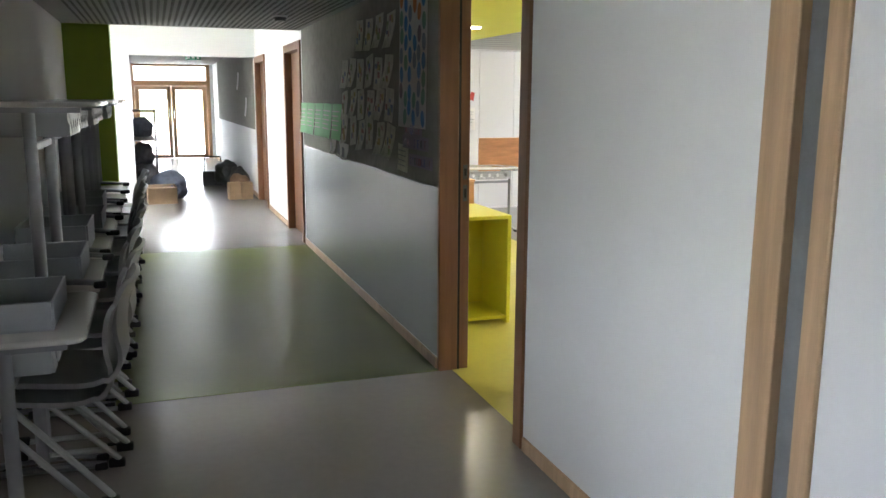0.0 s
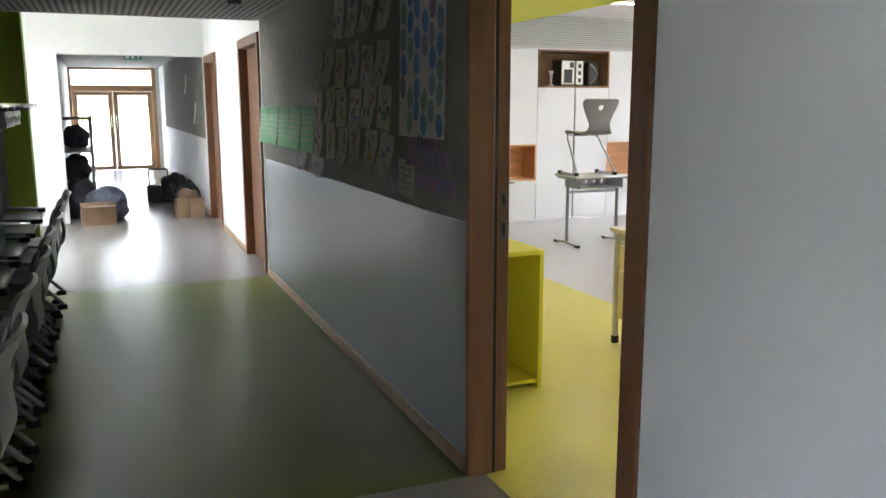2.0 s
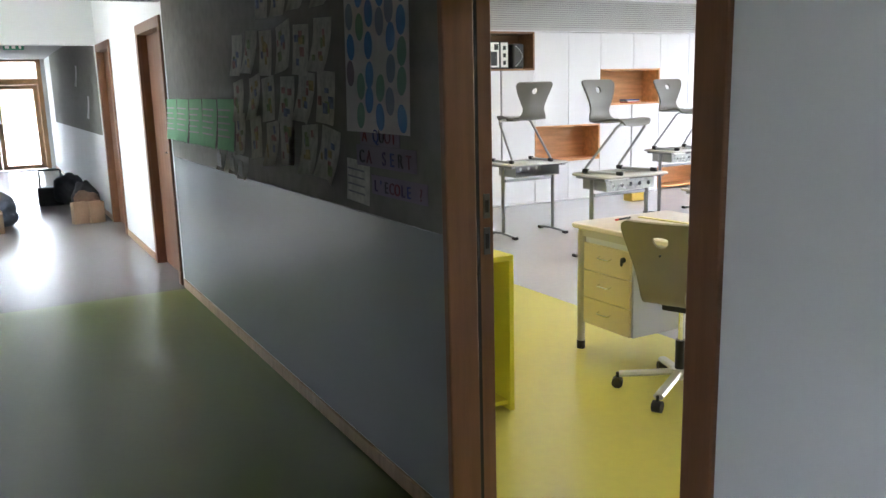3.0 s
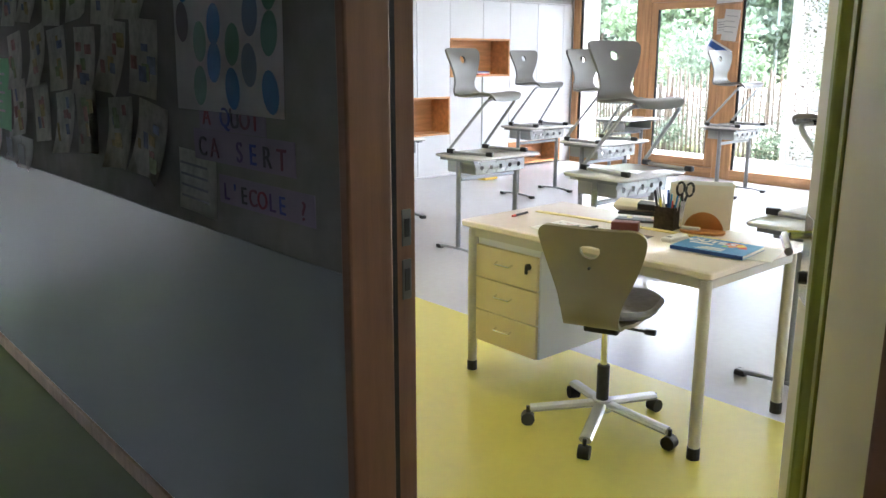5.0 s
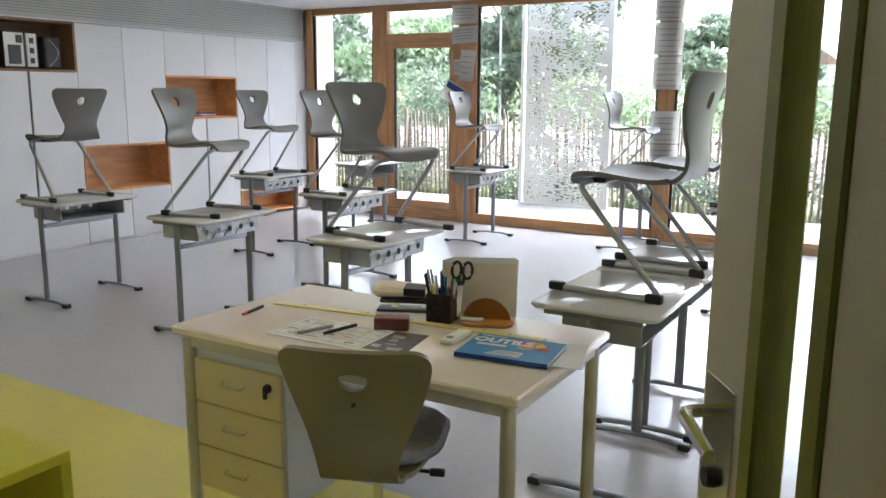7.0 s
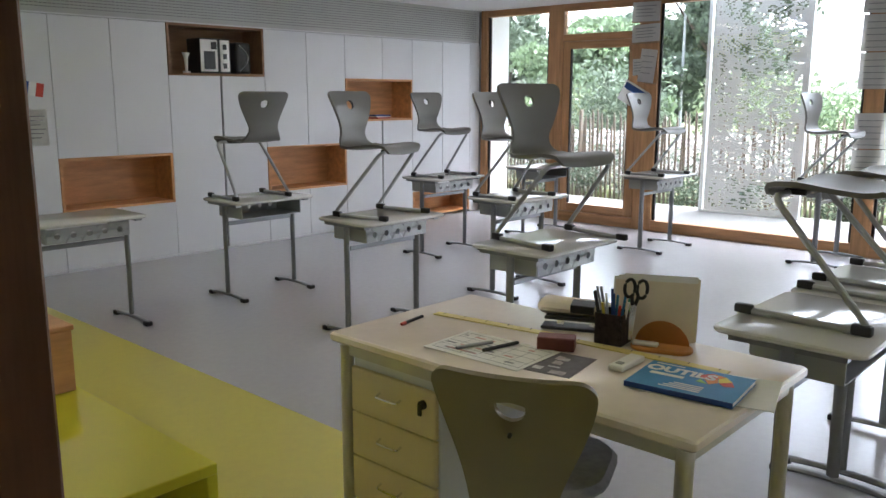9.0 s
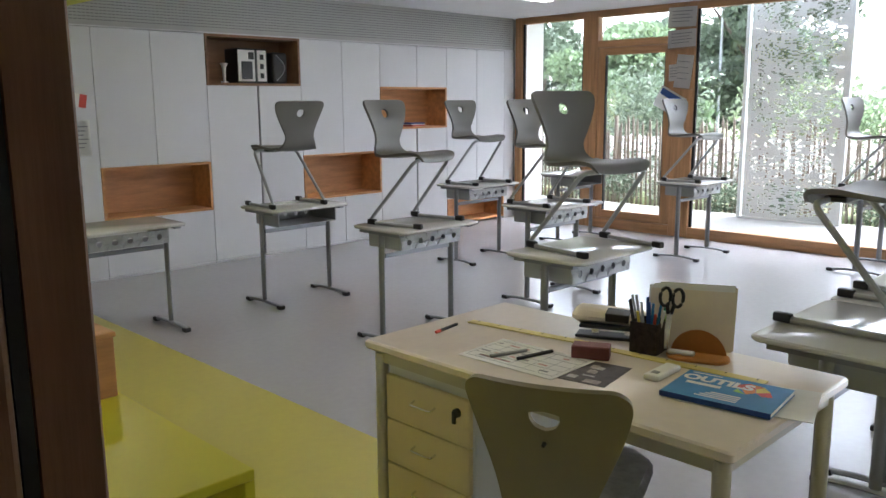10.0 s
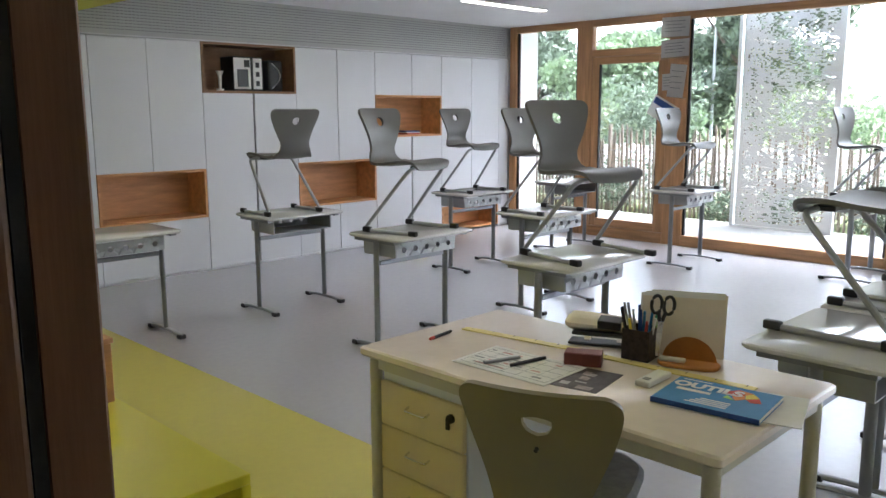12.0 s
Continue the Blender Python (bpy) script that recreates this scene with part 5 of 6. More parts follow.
def tray(x, y, z, w, d, h, material, label, turn=0):
    t = thing("storage_tray", label, "tray", "trays on the corridor tables", pose(x, y, z, 0, 0, turn))
    part("base", box(-w / 2, w / 2, -d / 2, d / 2, 0, 0.006), material, t)
    for a in (-1, 1):
        part("side", box(a * w / 2 - 0.004, a * w / 2 + 0.004, -d / 2, d / 2, 0.0065, h, 0.002, 1), material, t)
        part("end", box(-w / 2 + 0.005, w / 2 - 0.005, a * d / 2 - 0.004, a * d / 2 + 0.004, 0.0065, h, 0.002, 1), material, t)


TRAY_GREY = mat("pale_blue_grey_plastic", (0.38, 0.41, 0.44), 0.5)
for y, w, h in ((5.60, 0.30, 0.10), (6.35, 0.36, 0.11), (7.05, 0.32, 0.14), (7.8, 0.36, 0.10), (8.5, 0.3, 0.12)):
    tray(0.07, y, 0.7505, w, 0.42, h, TRAY_GREY, "pale grey plastic storage tray on a corridor table")
for k, (x, y) in enumerate(((0.10, 7.42), (0.16, 7.5), (0.12, 8.15), (0.20, 8.2), (0.1, 8.86))):
    b = bmesh.new()
    bmesh.ops.create_icosphere(b, subdivisions=2, radius=0.028)
    bmesh.ops.scale(b, verts=b.verts, vec=(1, 1.2, 0.9))
    bmesh.ops.translate(b, verts=b.verts, vec=(x, y, 0.7505 + 0.0252))
    solid("paper_ball", b, PAPER, "small crumpled white paper ball on a table", "paper", "paper balls on the corridor tables")


# ---- far corridor: a low rack along the wall ----
rack = thing("shelf_rack", "dark metal shelf rack against the far corridor wall", "rack", m=pose(0.36, 17.0, 0))
for sx in (-0.22, 0.22):
    for sy in (-0.85, 0.85):
        part("upright", box(sx - 0.015, sx + 0.015, sy - 0.015, sy + 0.015, 0, 1.33, 0.003, 1), STEEL, rack)
for z in (0.42, 0.84, 1.29):
    part("shelf", box(-0.25, 0.25, -0.87, 0.87, z, z + 0.022, 0.004, 1), PINE_DARK if z > 1 else STEEL, rack)


# ---- corridor floor: bags and boxes far down ----
def lumpy(name, x, y, rx, ry, h, material, label, cat, seed, z=0.0):
    bm = bmesh.new()
    bmesh.ops.create_icosphere(bm, subdivisions=4, radius=1.0)
    for v in bm.verts:
        k = 1 + 0.22 * noise.noise(v.co * 1.7 + Vector((seed, 0, 0))) + 0.08 * noise.noise(v.co * 5 + Vector((0, seed, 0)))
        v.co = Vector((v.co.x * rx * k, v.co.y * ry * k, max(0.0, (v.co.z * k * 0.55 + 0.45)) * h))
    return solid(name, bm, material, label, cat, smooth=True, m=pose(x, y, z))


carton = thing("cardboard_box", "open brown cardboard box on the corridor floor", "box", m=pose(0.62, 15.05, 0, 0, 0, 4))
for a in (((-0.2, 0.2, -0.20, -0.19)), ((-0.2, 0.2, 0.19, 0.20)), ((-0.2, -0.19, -0.189, 0.189)), ((0.19, 0.2, -0.189, 0.189))):
    part("side", box(*a, 0.001, 0.25), CARTON, carton)
part("bottom", box(-0.189, 0.189, -0.189, 0.189, 0.001, 0.006), CARTON, carton)
part("flap", box(-0.19, 0.19, -0.38, -0.201, 0.245, 0.25), CARTON, carton)
lumpy("jacket", 0.70, 15.55, 0.30, 0.32, 0.42, BAG_BLUE, "crumpled grey blue jacket lying on the floor", "jacket", 3)
lumpy("backpack", 0.42, 15.75, 0.22, 0.28, 0.52, BAG_DARK, "black school backpack on the corridor floor", "bag", 5)
lumpy("backpack", 0.36, 16.55, 0.19, 0.26, 0.36, BAG_DARK, "dark school backpack lying on the rack", "bag", 6, 0.4425)
lumpy("backpack", 0.36, 17.3, 0.19, 0.30, 0.33, BAG_BLUE, "grey school backpack lying on the rack", "bag", 11, 0.8625)
lumpy("backpack", 0.36, 18.2, 0.2, 0.3, 0.62, BAG_BLUE, "pile of dark coats by the wall", "coat", 7)
lumpy("backpack", 1.84, 16.3, 0.16, 0.25, 0.40, BAG_DARK, "black school backpack leaning on the wall", "bag", 8)
lumpy("shoulder_bag", 1.80, 15.7, 0.17, 0.25, 0.34, BAG_BROWN, "brown canvas bag on the floor by the wall", "bag", 9)
lumpy("backpack", 1.72, 17.3, 0.2, 0.3, 0.45, BAG_DARK, "black bag on the far corridor floor", "bag", 10)
for x, y in ((1.66, 15.15), (1.84, 15.12)):
    pb = thing("paper_bag", "upright brown paper bag on the corridor floor", "bag", "paper bags by the wall", pose(x, y, 0, 0, 0, 12))
    for a in (((-0.085, 0.085, -0.06, -0.056)), ((-0.085, 0.085, 0.056, 0.06)), ((-0.085, -0.081, -0.055, 0.055)), ((0.081, 0.085, -0.055, 0.055))):
        part("side", box(*a, 0.001, 0.26), CARTON, pb)
    part("bottom", box(-0.081, 0.081, -0.056, 0.056, 0.001, 0.004), CARTON, pb)
cart = thing("black_crate", "black plastic crate with a raised carrying handle", "crate", m=pose(1.50, 17.35, 0))
part("body", box(-0.18, 0.18, -0.14, 0.14, 0.0, 0.26, 0.02, 2), BLACK, cart)
part("handle", tube(rounded([(-0.14, 0, 0.25), (-0.14, 0, 0.5), (0.14, 0, 0.5), (0.14, 0, 0.25)], 0.03), 0.012), BLACK, cart)
for k, (z, w) in enumerate(((1.86, 0.22), (1.42, 0.20))):
    s = new("wall_sheet", finish("wall_sheet", sheet(w, 0.30, 0.03), PAPER))
    s.matrix_basis = hang(XP, 17.6 - 1.2 * k, z + 0.1, 4)
    tagged(s, "white sheet hanging on the far corridor wall", "sheet", "sheets on the far wall")


# ---- things on the teacher's desk ----
ZD = 0.7425
book = thing("workbook", "blue paperback workbook with a bright printed cover", "book", m=pose(3.955, 6.945, ZD, 0, 0, -83))
part("pages", box(-0.143, 0.143, -0.105, 0.103, 0.001, 0.012), PAPER, book)
part("cover", box(-0.145, 0.145, -0.107, 0.107, 0.0125, 0.0145, 0.0008, 1), BLUE, book)
part("back_cover", box(-0.145, 0.145, -0.107, 0.107, -0.0003, 0.0008), BLUE, book)
part("spine", box(-0.1455, 0.1455, -0.1085, -0.1072, 0.0, 0.0145), BLUE_DEEP, book)
def cover_word(text, x, y, size, parent, material, bold):
    cu = bpy.data.curves.new("title", "FONT")
    cu.body, cu.size, cu.extrude, cu.offset = text, size, 0.0004, bold
    cu.materials.append(material)
    ob = new("title", cu)
    ob.parent = parent
    ob.matrix_basis = pose(x, y, 0.0152, 0, 0, 0)
cover_word("OUTILS", -0.138, 0.030, 0.058, book, PAPER, 0.0026)
part("title_bar", box(-0.115, -0.020, -0.004, 0.014, 0.0147, 0.0153), PAPER, book)
part("title_bar", box(-0.128, -0.045, 0.088, 0.094, 0.0147, 0.0151), PAPER, book)
ORANGE_P, YELLOW_P, GREEN_P = mat("orange_print", (0.72, 0.25, 0.05), 0.5), mat("yellow_print", (0.75, 0.62, 0.08), 0.5), mat("lime_print", (0.30, 0.55, 0.12), 0.5)


def cover_shape(points, z, material):
    """A printed flat shape: a thin prism on the cover."""
    bm = bmesh.new()
    low = [bm.verts.new((x, y, z)) for x, y in points]
    top = [bm.verts.new((x, y, z + 0.0005)) for x, y in points]
    bm.faces.new(top)
    bm.faces.new(low[::-1])
    for k in range(len(points)):
        j = (k + 1) % len(points)
        bm.faces.new((low[k], low[j], top[j], top[k]))
    bmesh.ops.recalc_face_normals(bm, faces=bm.faces)
    part("cover_shape", bm, material, book)


cover_shape(((0.0, 0.045), (0.035, 0.085), (0.06, 0.050), (0.03, 0.028)), 0.0147, RED)
cover_shape(((0.036, 0.084), (0.075, 0.075), (0.061, 0.050)), 0.0147, ORANGE_P)
cover_shape(((0.061, 0.049), (0.076, 0.074), (0.10, 0.045), (0.07, 0.02)), 0.0147, YELLOW_P)
cover_shape(((0.031, 0.027), (0.060, 0.048), (0.069, 0.019), (0.05, -0.005)), 0.0147, ORANGE_P)
cover_shape(((0.071, 0.019), (0.10, 0.043), (0.115, 0.01), (0.09, 0.0)), 0.0147, RED)
cover_shape(((0.02, 0.024), (0.048, -0.006), (0.015, 0.0)), 0.0147, GREEN_P)
for k in range(4):
    part("text_bar", box(-0.03 - 0.01 * k, 0.05, -0.045 - 0.013 * k, -0.038 - 0.013 * k, 0.0147, 0.0151), PAPER, book)
folder = solid("loose_sheet", box(-0.12, 0.12, -0.17, 0.17, 0, 0.003), PAPER, "white papers lying under the workbook", "paper", m=pose(3.99, 6.90, ZD - 0.0003, 0, 0, 16))
book.location.z = ZD + 0.0032

cup = thing("pencil_pot", "dark square wire pencil pot full of pens", "pencil pot", m=pose(4.17, 7.315, ZD, 0, 0, 8))
POT = mat("dark_brown_mesh", (0.045, 0.03, 0.028), 0.5, metal=0.4, vary=0.4, scale=60, grain=200)
for a in (((-0.045, 0.045, -0.045, -0.042)), ((-0.045, 0.045, 0.042, 0.045)), ((-0.045, -0.042, -0.0415, 0.0415)), ((0.042, 0.045, -0.0415, 0.0415))):
    part("side", box(*a, 0.0, 0.10), POT, cup)
part("bottom", box(-0.0415, 0.0415, -0.0415, 0.0415, 0, 0.003), POT, cup)
PENS = ((INK, -0.03, 0.03, -0.035, 0.045, 0.17), (YELLOW_P, -0.01, 0.035, -0.02, 0.05, 0.14), (STEEL_LIGHT, 0.0, 0.02, -0.03, 0.03, 0.185), (BLUE, 0.015, 0.0, 0.0, -0.01, 0.155), (mat("green_pen", (0.05, 0.32, 0.16), 0.4), 0.02, -0.02, 0.03, -0.035, 0.14), (BLUE_DEEP, 0.0, -0.005, -0.005, 0.0, 0.16), (PAPER, 0.01, 0.02, 0.02, 0.035, 0.15), (RED, -0.02, -0.02, -0.03, -0.03, 0.13),
        (YELLOW_P, -0.028, 0.012, -0.040, 0.020, 0.135), (INK, -0.02, 0.034, -0.030, 0.050, 0.165), (STEEL_LIGHT, 0.01, 0.03, 0.0, 0.055, 0.175), (GREEN_P, 0.03, -0.028, 0.042, -0.040, 0.128),
        (BLUE, 0.028, -0.01, 0.040, -0.018, 0.15), (PAPER, -0.005, -0.03, -0.012, -0.048, 0.14), (BLUE_DEEP, 0.02, 0.012, 0.03, 0.02, 0.165))
for mt, x0, y0, x1, y1, h in PENS:
    solid("pen", bm_tube2(bmesh.new(), (x0 * 0.8, y0 * 0.8, 0.005), (x1 * 1.1, y1 * 1.1, h), 0.005, 0.0045, 8), mt, "pen standing in the pencil pot", "pen", "pens in the pot", m=pose(4.17, 7.315, ZD, 0, 0, 8))
sc = thing("scissors", "black handled scissors standing in the pencil pot", "scissors", m=pose(4.195, 7.272, ZD, 0, 5, -62))
for s in (-1, 1):
    ring = [(s * 0.019 + 0.016 * math.cos(a), 0.003 * s, 0.178 + 0.029 * math.sin(a)) for a in (2 * math.pi * k / 18 for k in range(19))]
    part("grip", tube(ring, 0.0055, 8), BLACK, sc, smooth=True)
    part("shank", tube([(s * 0.004, 0.003 * s, 0.125), (s * 0.011, 0.003 * s, 0.155)], 0.006, 8), BLACK, sc, smooth=True)
    part("blade", box(s * 0.003 - 0.006, s * 0.003 + 0.006, -0.001 + 0.0015 * s, 0.001 + 0.0015 * s, 0.01, 0.13), CHROME, sc)

fold = thing("document_holder", "cream document wallet with papers leaning upright", "folder", m=pose(4.283, 7.235, ZD, -8, 0, -70))
WALLET = mat("cream_card_wallet", (0.76, 0.67, 0.54), 0.7, vary=0.05, scale=10)
def card(w, h, bulge, thick, lean):
    """A soft upright card sheet that bellies out and leans."""
    bm = bmesh.new()
    nx, nz = 10, 8
    g = [[bm.verts.new((w * (i / nx - 0.5), -bulge * math.sin(math.pi * i / nx) * (1 - 0.6 * k / nz) + lean * (k / nz) ** 2, h * k / nz + (0.006 * (i / nx) if k == nz else 0))) for i in range(nx + 1)] for k in range(nz + 1)]
    for k in range(nz):
        for i in range(nx):
            bm.faces.new((g[k][i], g[k][i + 1], g[k + 1][i + 1], g[k + 1][i]))
    bmesh.ops.recalc_face_normals(bm, faces=bm.faces)
    bmesh.ops.solidify(bm, geom=list(bm.faces), thickness=thick)
    return bm


front_card = card(0.26, 0.185, 0.012, 0.0015, -0.004)
part("front_cover", front_card, WALLET, fold, smooth=True)
for k in range(3):
    sheet_bm = card(0.255 - 0.01 * k, 0.193 + 0.005 * k, 0.004, 0.001, 0.008 + 0.004 * k)
    bmesh.ops.translate(sheet_bm, verts=sheet_bm.verts, vec=(-0.012 + 0.01 * k, 0.010 + 0.006 * k, 0.0))
    part("paper", sheet_bm, PAPER, fold, smooth=True)
back_card = card(0.265, 0.195, 0.002, 0.0015, 0.020)
bmesh.ops.translate(back_card, verts=back_card.verts, vec=(0, 0.030, 0))
part("back_cover", back_card, WALLET, fold, smooth=True)
half = bmesh.new()
n = 18
front = [half.verts.new((0.085 * math.cos(math.pi * k / n), -0.012, 0.085 * math.sin(math.pi * k / n))) for k in range(n + 1)]
half.faces.new(front)
bmesh.ops.solidify(half, geom=list(half.faces), thickness=0.05)
solid("tape_dispenser", half, ORANGE, "orange half round wooden stand on the desk", "stand", m=pose(4.235, 7.175, ZD, 0, 0, -72))
solid("orange_base", rounded_slab(0.19, 0.10, 0, 0.012, 0.045, 0.003), ORANGE, "flat orange wooden base on the desk", "stand", m=pose(4.20, 7.16, ZD, 0, 0, -72))
solid("label_holder", box(-0.04, 0.04, -0.012, 0.012, 0, 0.012, 0.003, 1), PAPER, "small white eraser on the orange stand", "eraser", m=pose(4.17, 7.20, ZD + 0.0125, 0, 0, -72))

solid("stamp_box", box(-0.058, 0.058, -0.03, 0.03, 0, 0.042, 0.003, 1), MAROON, "maroon box shaped hand stamp on the desk", "box", m=pose(3.985, 7.405, ZD, 0, 0, -62))
punch = thing("hole_punch", "black steel hole punch with a long lever arm", "hole punch", m=pose(4.215, 7.48, ZD, 0, 0, -66))
part("base", box(-0.12, 0.10, -0.035, 0.035, 0, 0.010, 0.003, 1), BLACK, punch)
part("arm", box(-0.11, 0.11, -0.022, 0.024, 0.030, 0.042, 0.004, 2), BLACK, punch)
for x in (-0.055, 0.055):
    part("pillar", box(x - 0.012, x + 0.012, -0.015, 0.015, 0.0105, 0.0295), CHROME, punch)
part("lever", tube(rounded([(0.105, -0.015, 0.038), (0.13, -0.03, 0.046), (0.145, -0.036, 0.012)], 0.015), 0.008, 8), BLACK, punch, smooth=True)
roll = thing("pencil_case", "cream fabric pencil case with a black flap", "pencil case", m=pose(4.255, 7.515, ZD + 0.0435, 5, 0, -66))
sl = rounded_slab(0.25, 0.105, 0, 0.045, 0.02, 0.016)
for v in sl.verts:                     # the case slumps towards one end
    v.co.z *= 1.0 - 0.9 * (v.co.x + 0.125) * (1 if v.co.x > -0.125 else 0)
part("case", sl, WALLET, roll, smooth=True)
flap = box(-0.01, 0.07, -0.056, 0.012, 0.012, 0.046, 0.004, 2)
for v in flap.verts:
    v.co.z *= 1.0 - 0.9 * (v.co.x + 0.125)
    v.co.z += 0.0035
part("flap", flap, BLACK, roll)

for x, y, a, ln in ((4.065, 7.715, -82, 0.50), (4.105, 7.17, -86, 0.52)):
    rl = thing("ruler", "long yellow wooden ruler lying on the desk", "ruler", "rulers on the desk", pose(x, y, ZD, 0, 0, a))
    part("blade", box(-ln / 2, ln / 2, -0.018, 0.018, 0, 0.004, 0.001, 1), YELLOW, rl)
    for k in range(6):
        part("mark", box(-ln / 2 + 0.03 + k * (ln - 0.06) / 5, -ln / 2 + 0.033 + k * (ln - 0.06) / 5, 0.004, 0.017, 0.0041, 0.0044), INK, rl)
plan = thing("timetable_sheet", "white printed timetable sheet on the desk", "sheet", m=pose(3.835, 7.545, ZD, 0, 0, -88))
part("paper", box(-0.18, 0.18, -0.115, 0.115, 0, 0.0012), PAPER, plan)
PINK = mat("pale_red_print", (0.62, 0.36, 0.33), 0.8)
for k in range(7):
    part("column_line", box(-0.165 + 0.055 * k, -0.1635 + 0.055 * k, -0.09, 0.09, 0.00125, 0.00145), INK_GREY, plan)
for k in range(5):
    part("grid_line", box(-0.165, 0.165, -0.09 + 0.045 * k, -0.088 + 0.045 * k, 0.00125, 0.0015), INK_GREY, plan)
rr = random.Random(9)
for k in range(22):
    a, b = rr.uniform(-0.16, 0.12), -0.085 + 0.045 * rr.randrange(4)
    part("text_bar", box(a, a + rr.uniform(0.015, 0.04), b + 0.012, b + 0.022, 0.0013, 0.0016), PINK if k % 3 else INK_GREY, plan)
mag = thing("magazine", "glossy magazine page partly under the timetable", "magazine", m=pose(3.86, 7.355, ZD - 0.0003, 0, 0, -80))
part("page", box(-0.12, 0.12, -0.10, 0.10, 0, 0.001), mat("brown_photo_print", (0.07, 0.052, 0.045), 0.4, vary=0.2, scale=30), mag)
PHOTO = [mat("photo_tone_%d" % k, c, 0.4, vary=0.25, scale=40) for k, c in enumerate(((0.45, 0.38, 0.32), (0.22, 0.15, 0.11), (0.55, 0.53, 0.50)))]
for k in range(16):
    a, b = rr.uniform(-0.115, 0.07), rr.uniform(-0.095, 0.055)
    part("photo_patch", box(a, a + rr.uniform(0.02, 0.05), b, b + rr.uniform(0.01, 0.035), 0.0011 + 0.00002 * k, 0.0013 + 0.00002 * k), PHOTO[k % 3], mag)
plan.location.z = ZD + 0.0018


def lying_pen(x, y, a, ln, material, cap, label, z=0.0):
    p = thing("pen", label, "pen", "", pose(x, y, ZD + z, 0, 0, a))
    part("barrel", bm_tube2(bmesh.new(), (-ln / 2, 0, 0.006), (ln * 0.32, 0, 0.006), 0.0055, 0.0055, 10), material, p)
    part("cap", bm_tube2(bmesh.new(), (ln * 0.32, 0, 0.006), (ln / 2, 0, 0.006), 0.0062, 0.005, 10), cap, p)


lying_pen(3.895, 7.95, -171, 0.125, INK, RED, "black and red marker lying on the desk")
lying_pen(3.865, 7.53, -12, 0.14, INK, INK, "slim black pen lying on the timetable", 0.0025)
lying_pen(3.82, 7.60, -20, 0.13, STEEL_LIGHT, STEEL_LIGHT, "slim grey pen lying on the timetable", 0.0025)
rem = thing("remote_control", "small white remote control lying on the desk", "remote control", m=pose(3.99, 7.16, ZD, 0, 0, 2))
part("body", box(-0.07, 0.07, -0.024, 0.024, 0, 0.018, 0.006, 2), PAPER, rem)
part("button", box(-0.05, -0.03, -0.01, 0.01, 0.0182, 0.020), INK_GREY, rem)

# ---- niches and cabinet wall ----
st = thing("stereo", "black and white compact stereo standing in the niche", "stereo", m=pose(6.42, 13.27, 1.7225))
part("body", box(-0.17, 0.17, -0.12, 0.12, 0, 0.335, 0.012, 2), BLACK, st)
part("front_panel", box(-0.165, 0.02, -0.126, -0.1205, 0.02, 0.32), PAPER, st, "white front with black speaker cut-outs")
part("speaker", box(-0.13, -0.01, -0.131, -0.1265, 0.04, 0.21), BLACK, st)
part("display", box(-0.05, 0.01, -0.131, -0.1265, 0.23, 0.30), BLACK, st)
part("side_panel", box(0.05, 0.15, -0.126, -0.1205, 0.02, 0.32), PAPER, st)
for k in range(3):
    part("knob", box(0.08, 0.12, -0.131, -0.1265, 0.05 + 0.09 * k, 0.10 + 0.09 * k), BLACK, st)
spk = thing("round_speaker", "black round backed loudspeaker in the niche", "speaker", m=pose(6.74, 13.25, 1.7225))
part("body", box(-0.09, 0.09, -0.10, 0.10, 0, 0.31, 0.03, 3), BLACK, spk)
part("trim", tube([(-0.05 + 0.10 * math.sin(math.pi * k / 12), -0.103, 0.03 + 0.25 * k / 12) for k in range(13)], 0.006, 6), STEEL_LIGHT, spk)
tr = thing("trophy", "small white trophy figure in the niche", "trophy", m=pose(6.13, 13.2, 1.7225))
part("base", cyl(0, 0, 0, 0.02, 0.035, 16), PAPER, tr)
part("stem", cyl(0, 0, 0.02, 0.15, 0.012, 12, 0.02), PAPER, tr)
part("cup", cyl(0, 0, 0.15, 0.19, 0.022, 16, 0.038), PAPER, tr)
for k in range(3):
    solid("book", box(-0.11, 0.11, -0.08, 0.08, 0, 0.014, 0.002, 1), (RED, PAPER, BLUE_DEEP)[k], "thin book lying flat in the niche", "book", "books in the niche", m=pose(8.62, 13.2, 1.2475 + 0.0145 * k, 0, 0, 5 - 6 * k))
solid("yellow_box", box(-0.11, 0.11, -0.08, 0.08, 0, 0.12, 0.01, 2), mat("yellow_plastic", (0.72, 0.48, 0.06), 0.45), "small yellow plastic box on the floor", "box", m=pose(8.1, 12.5, 0.0005))

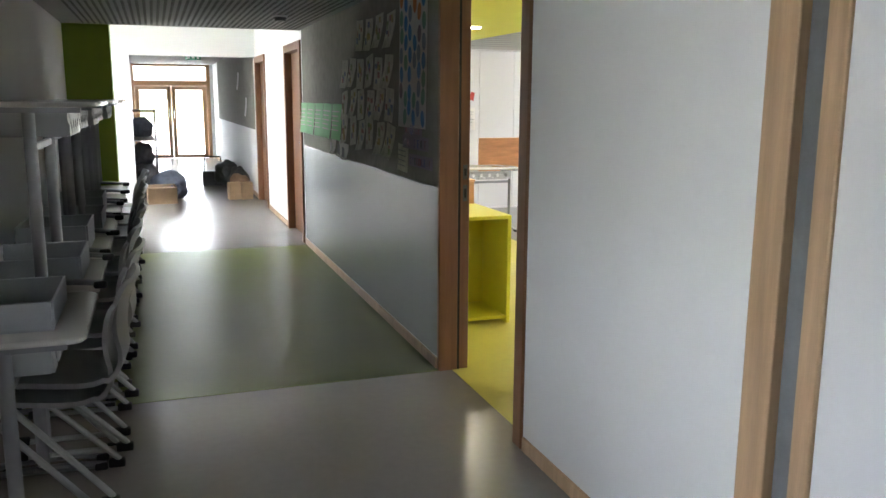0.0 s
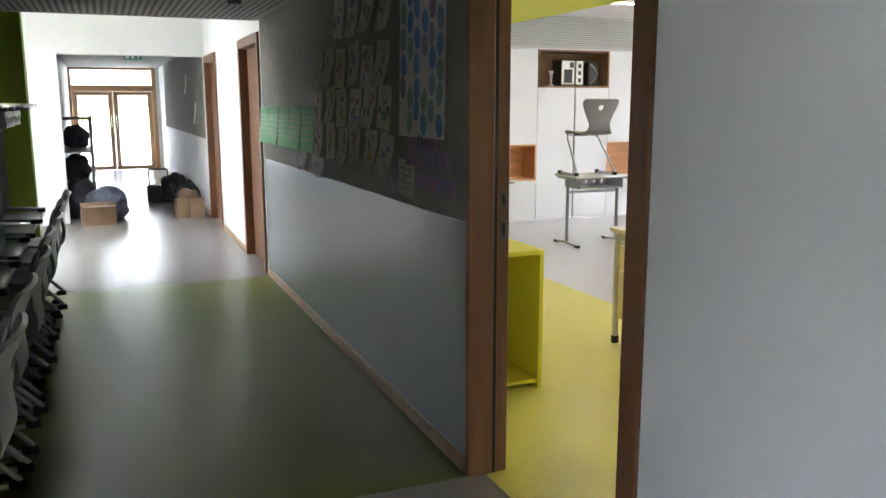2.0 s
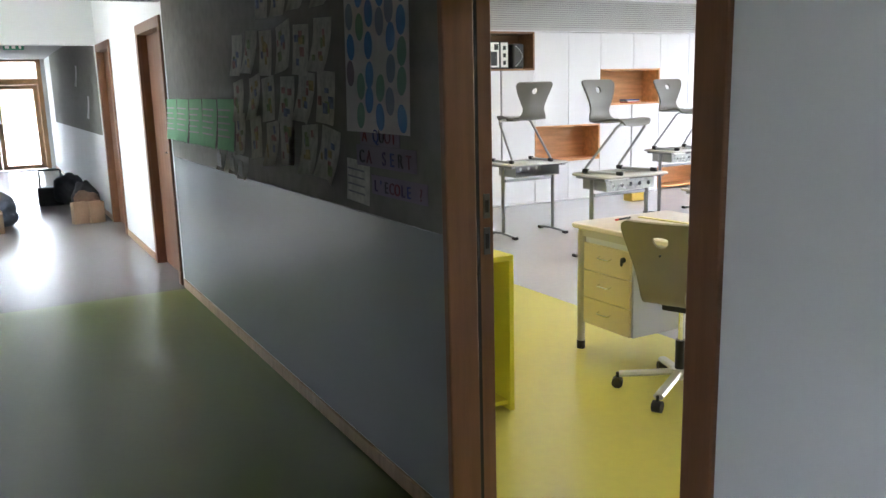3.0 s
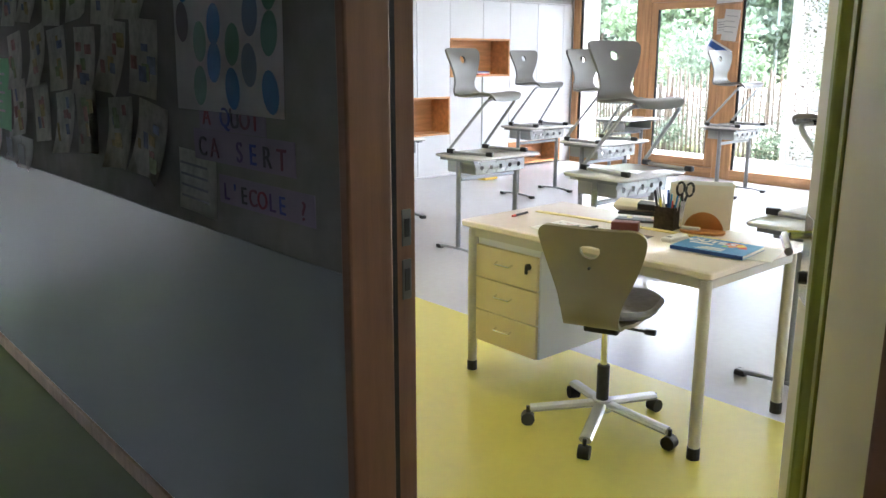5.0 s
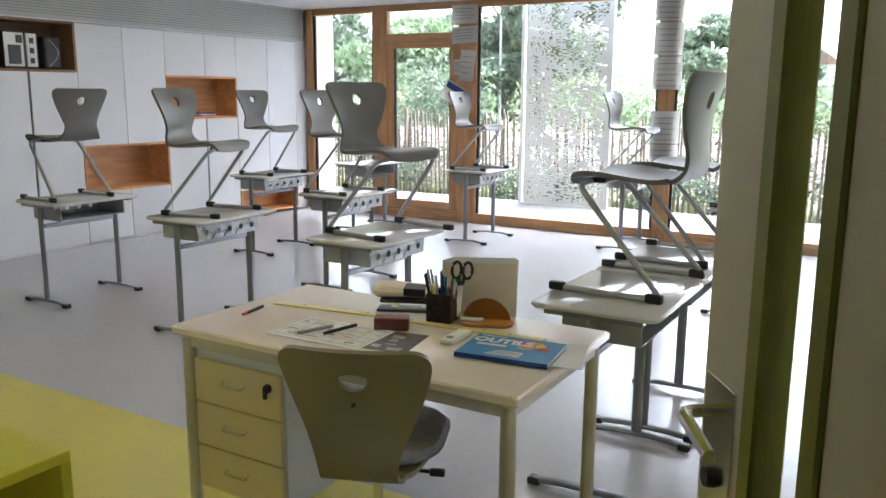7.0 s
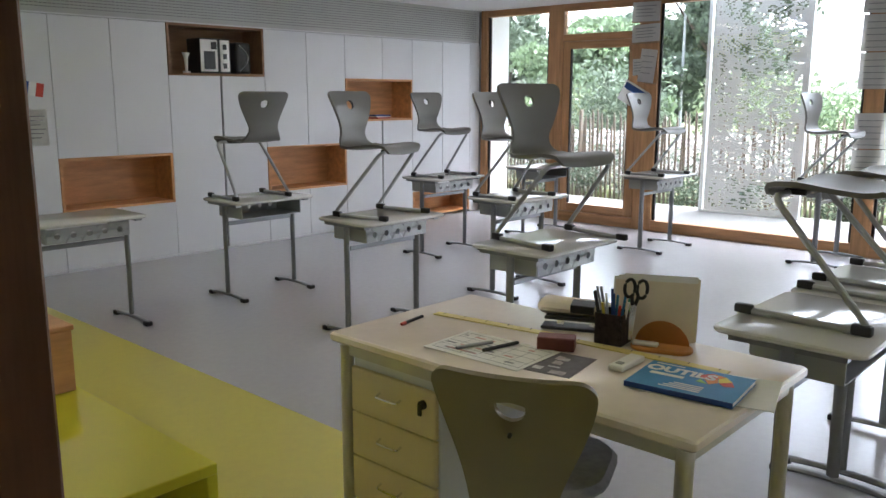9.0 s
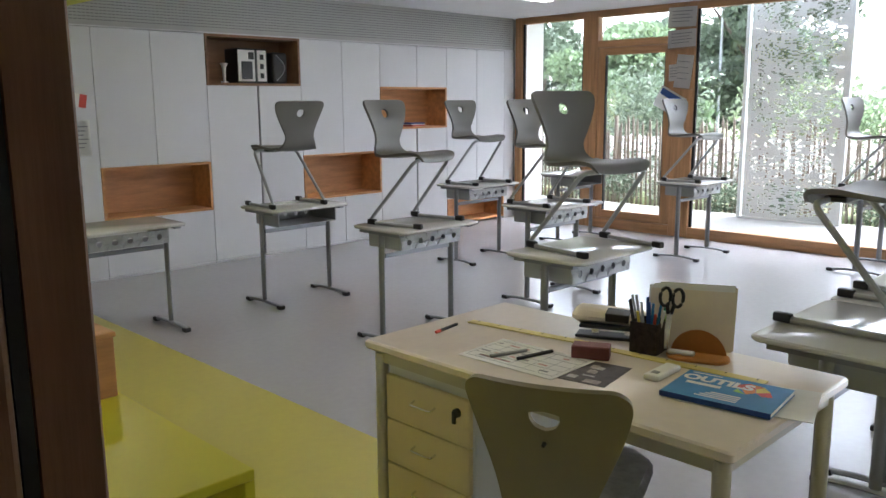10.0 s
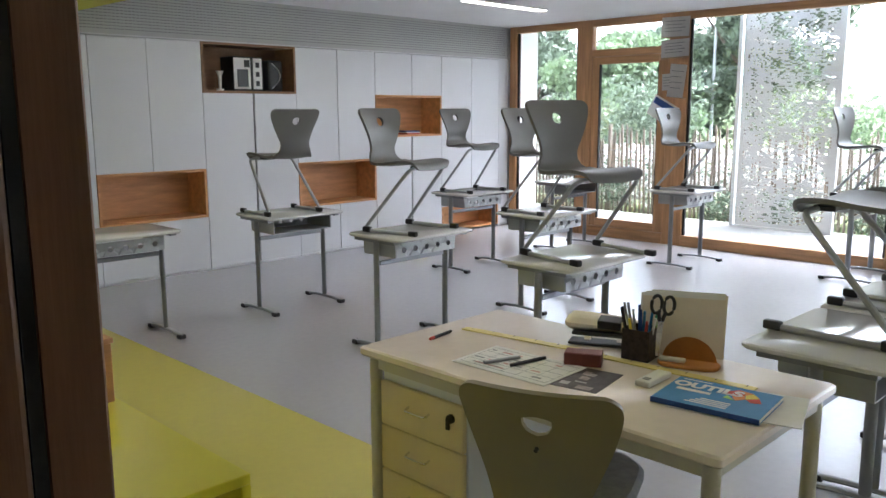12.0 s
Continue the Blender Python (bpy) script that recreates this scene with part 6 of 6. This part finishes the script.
flag = thing("paper_flag", "small tricolour paper flag pinned to a cabinet", "flag", m=pose(4.655, YC - 0.003, 1.62, 0, 10, 0))
for k, mt in enumerate((BLUE_DEEP, PAPER, RED)):
    part("stripe", box(-0.09 + 0.06 * k, -0.031 + 0.06 * k, -0.003, 0.0, -0.11, 0.0), mt, flag)
nt = thing("notice", "white printed notice pinned to a cabinet", "notice", m=pose(4.645, YC - 0.003, 1.40))
part("paper", sheet(0.20, 0.30, 0.01), PAPER, nt)
for k in range(6):
    part("text_bar", box(-0.08, 0.08 - 0.02 * (k % 3), -0.0035 - 0.0006 * k, -0.0028 - 0.0006 * k, -0.06 - 0.035 * k, -0.052 - 0.035 * k), INK_GREY, nt)

# papers taped to the window posts, facing the room
def window_paper(y, z, w, h, turn, mt=PAPER, bars=4, label="printed sheet taped to the window post"):
    p = thing("window_sheet", label, "sheet", "sheets taped to the window posts", pose(XG - 0.006, y, z, 0, turn, -90))
    part("paper", sheet(w, h, 0.008), mt, p)
    for k in range(bars):
        part("text_bar", box(-w * 0.36, w * (0.36 - 0.1 * (k % 2)), -0.0125, -0.0118, -h * (0.2 + 0.17 * k) - 0.006, -h * (0.2 + 0.17 * k)), INK_GREY, p)
    return p


window_paper(10.66, 2.53, 0.34, 0.21, 1)
window_paper(10.66, 2.29, 0.34, 0.19, -2)
window_paper(10.60, 2.02, 0.20, 0.36, 6)
window_paper(10.74, 1.92, 0.13, 0.18, -3)
for y, z, c, t in ((10.66, 2.325, 0.34, 1), (10.66, 2.10, 0.34, -2), (10.60, 1.665, 0.20, 6)):
    window_paper(y, z, c, 0.018, t, FRAME_PALE, 0, "brown paper strip taped to the window post")
fl = window_paper(10.72, 1.62, 0.34, 0.24, 28, PAPER, 2, "blue and white printed sheet taped aslant to the post")
part("blue_band", box(-0.15, 0.15, -0.0135, -0.0128, -0.09, -0.02), BLUE_DEEP, fl)
for k, (z, h) in enumerate(((2.56, 0.30), (2.25, 0.33), (1.91, 0.33), (1.36, 0.33), (1.02, 0.30))):
    window_paper(8.28, z, 0.30, h, 2 - k, PAPER, 5)
for y in (7.9, 7.4, 6.9):
    window_paper(y, 2.56, 0.42, 0.12, 0, PAPER, 2)
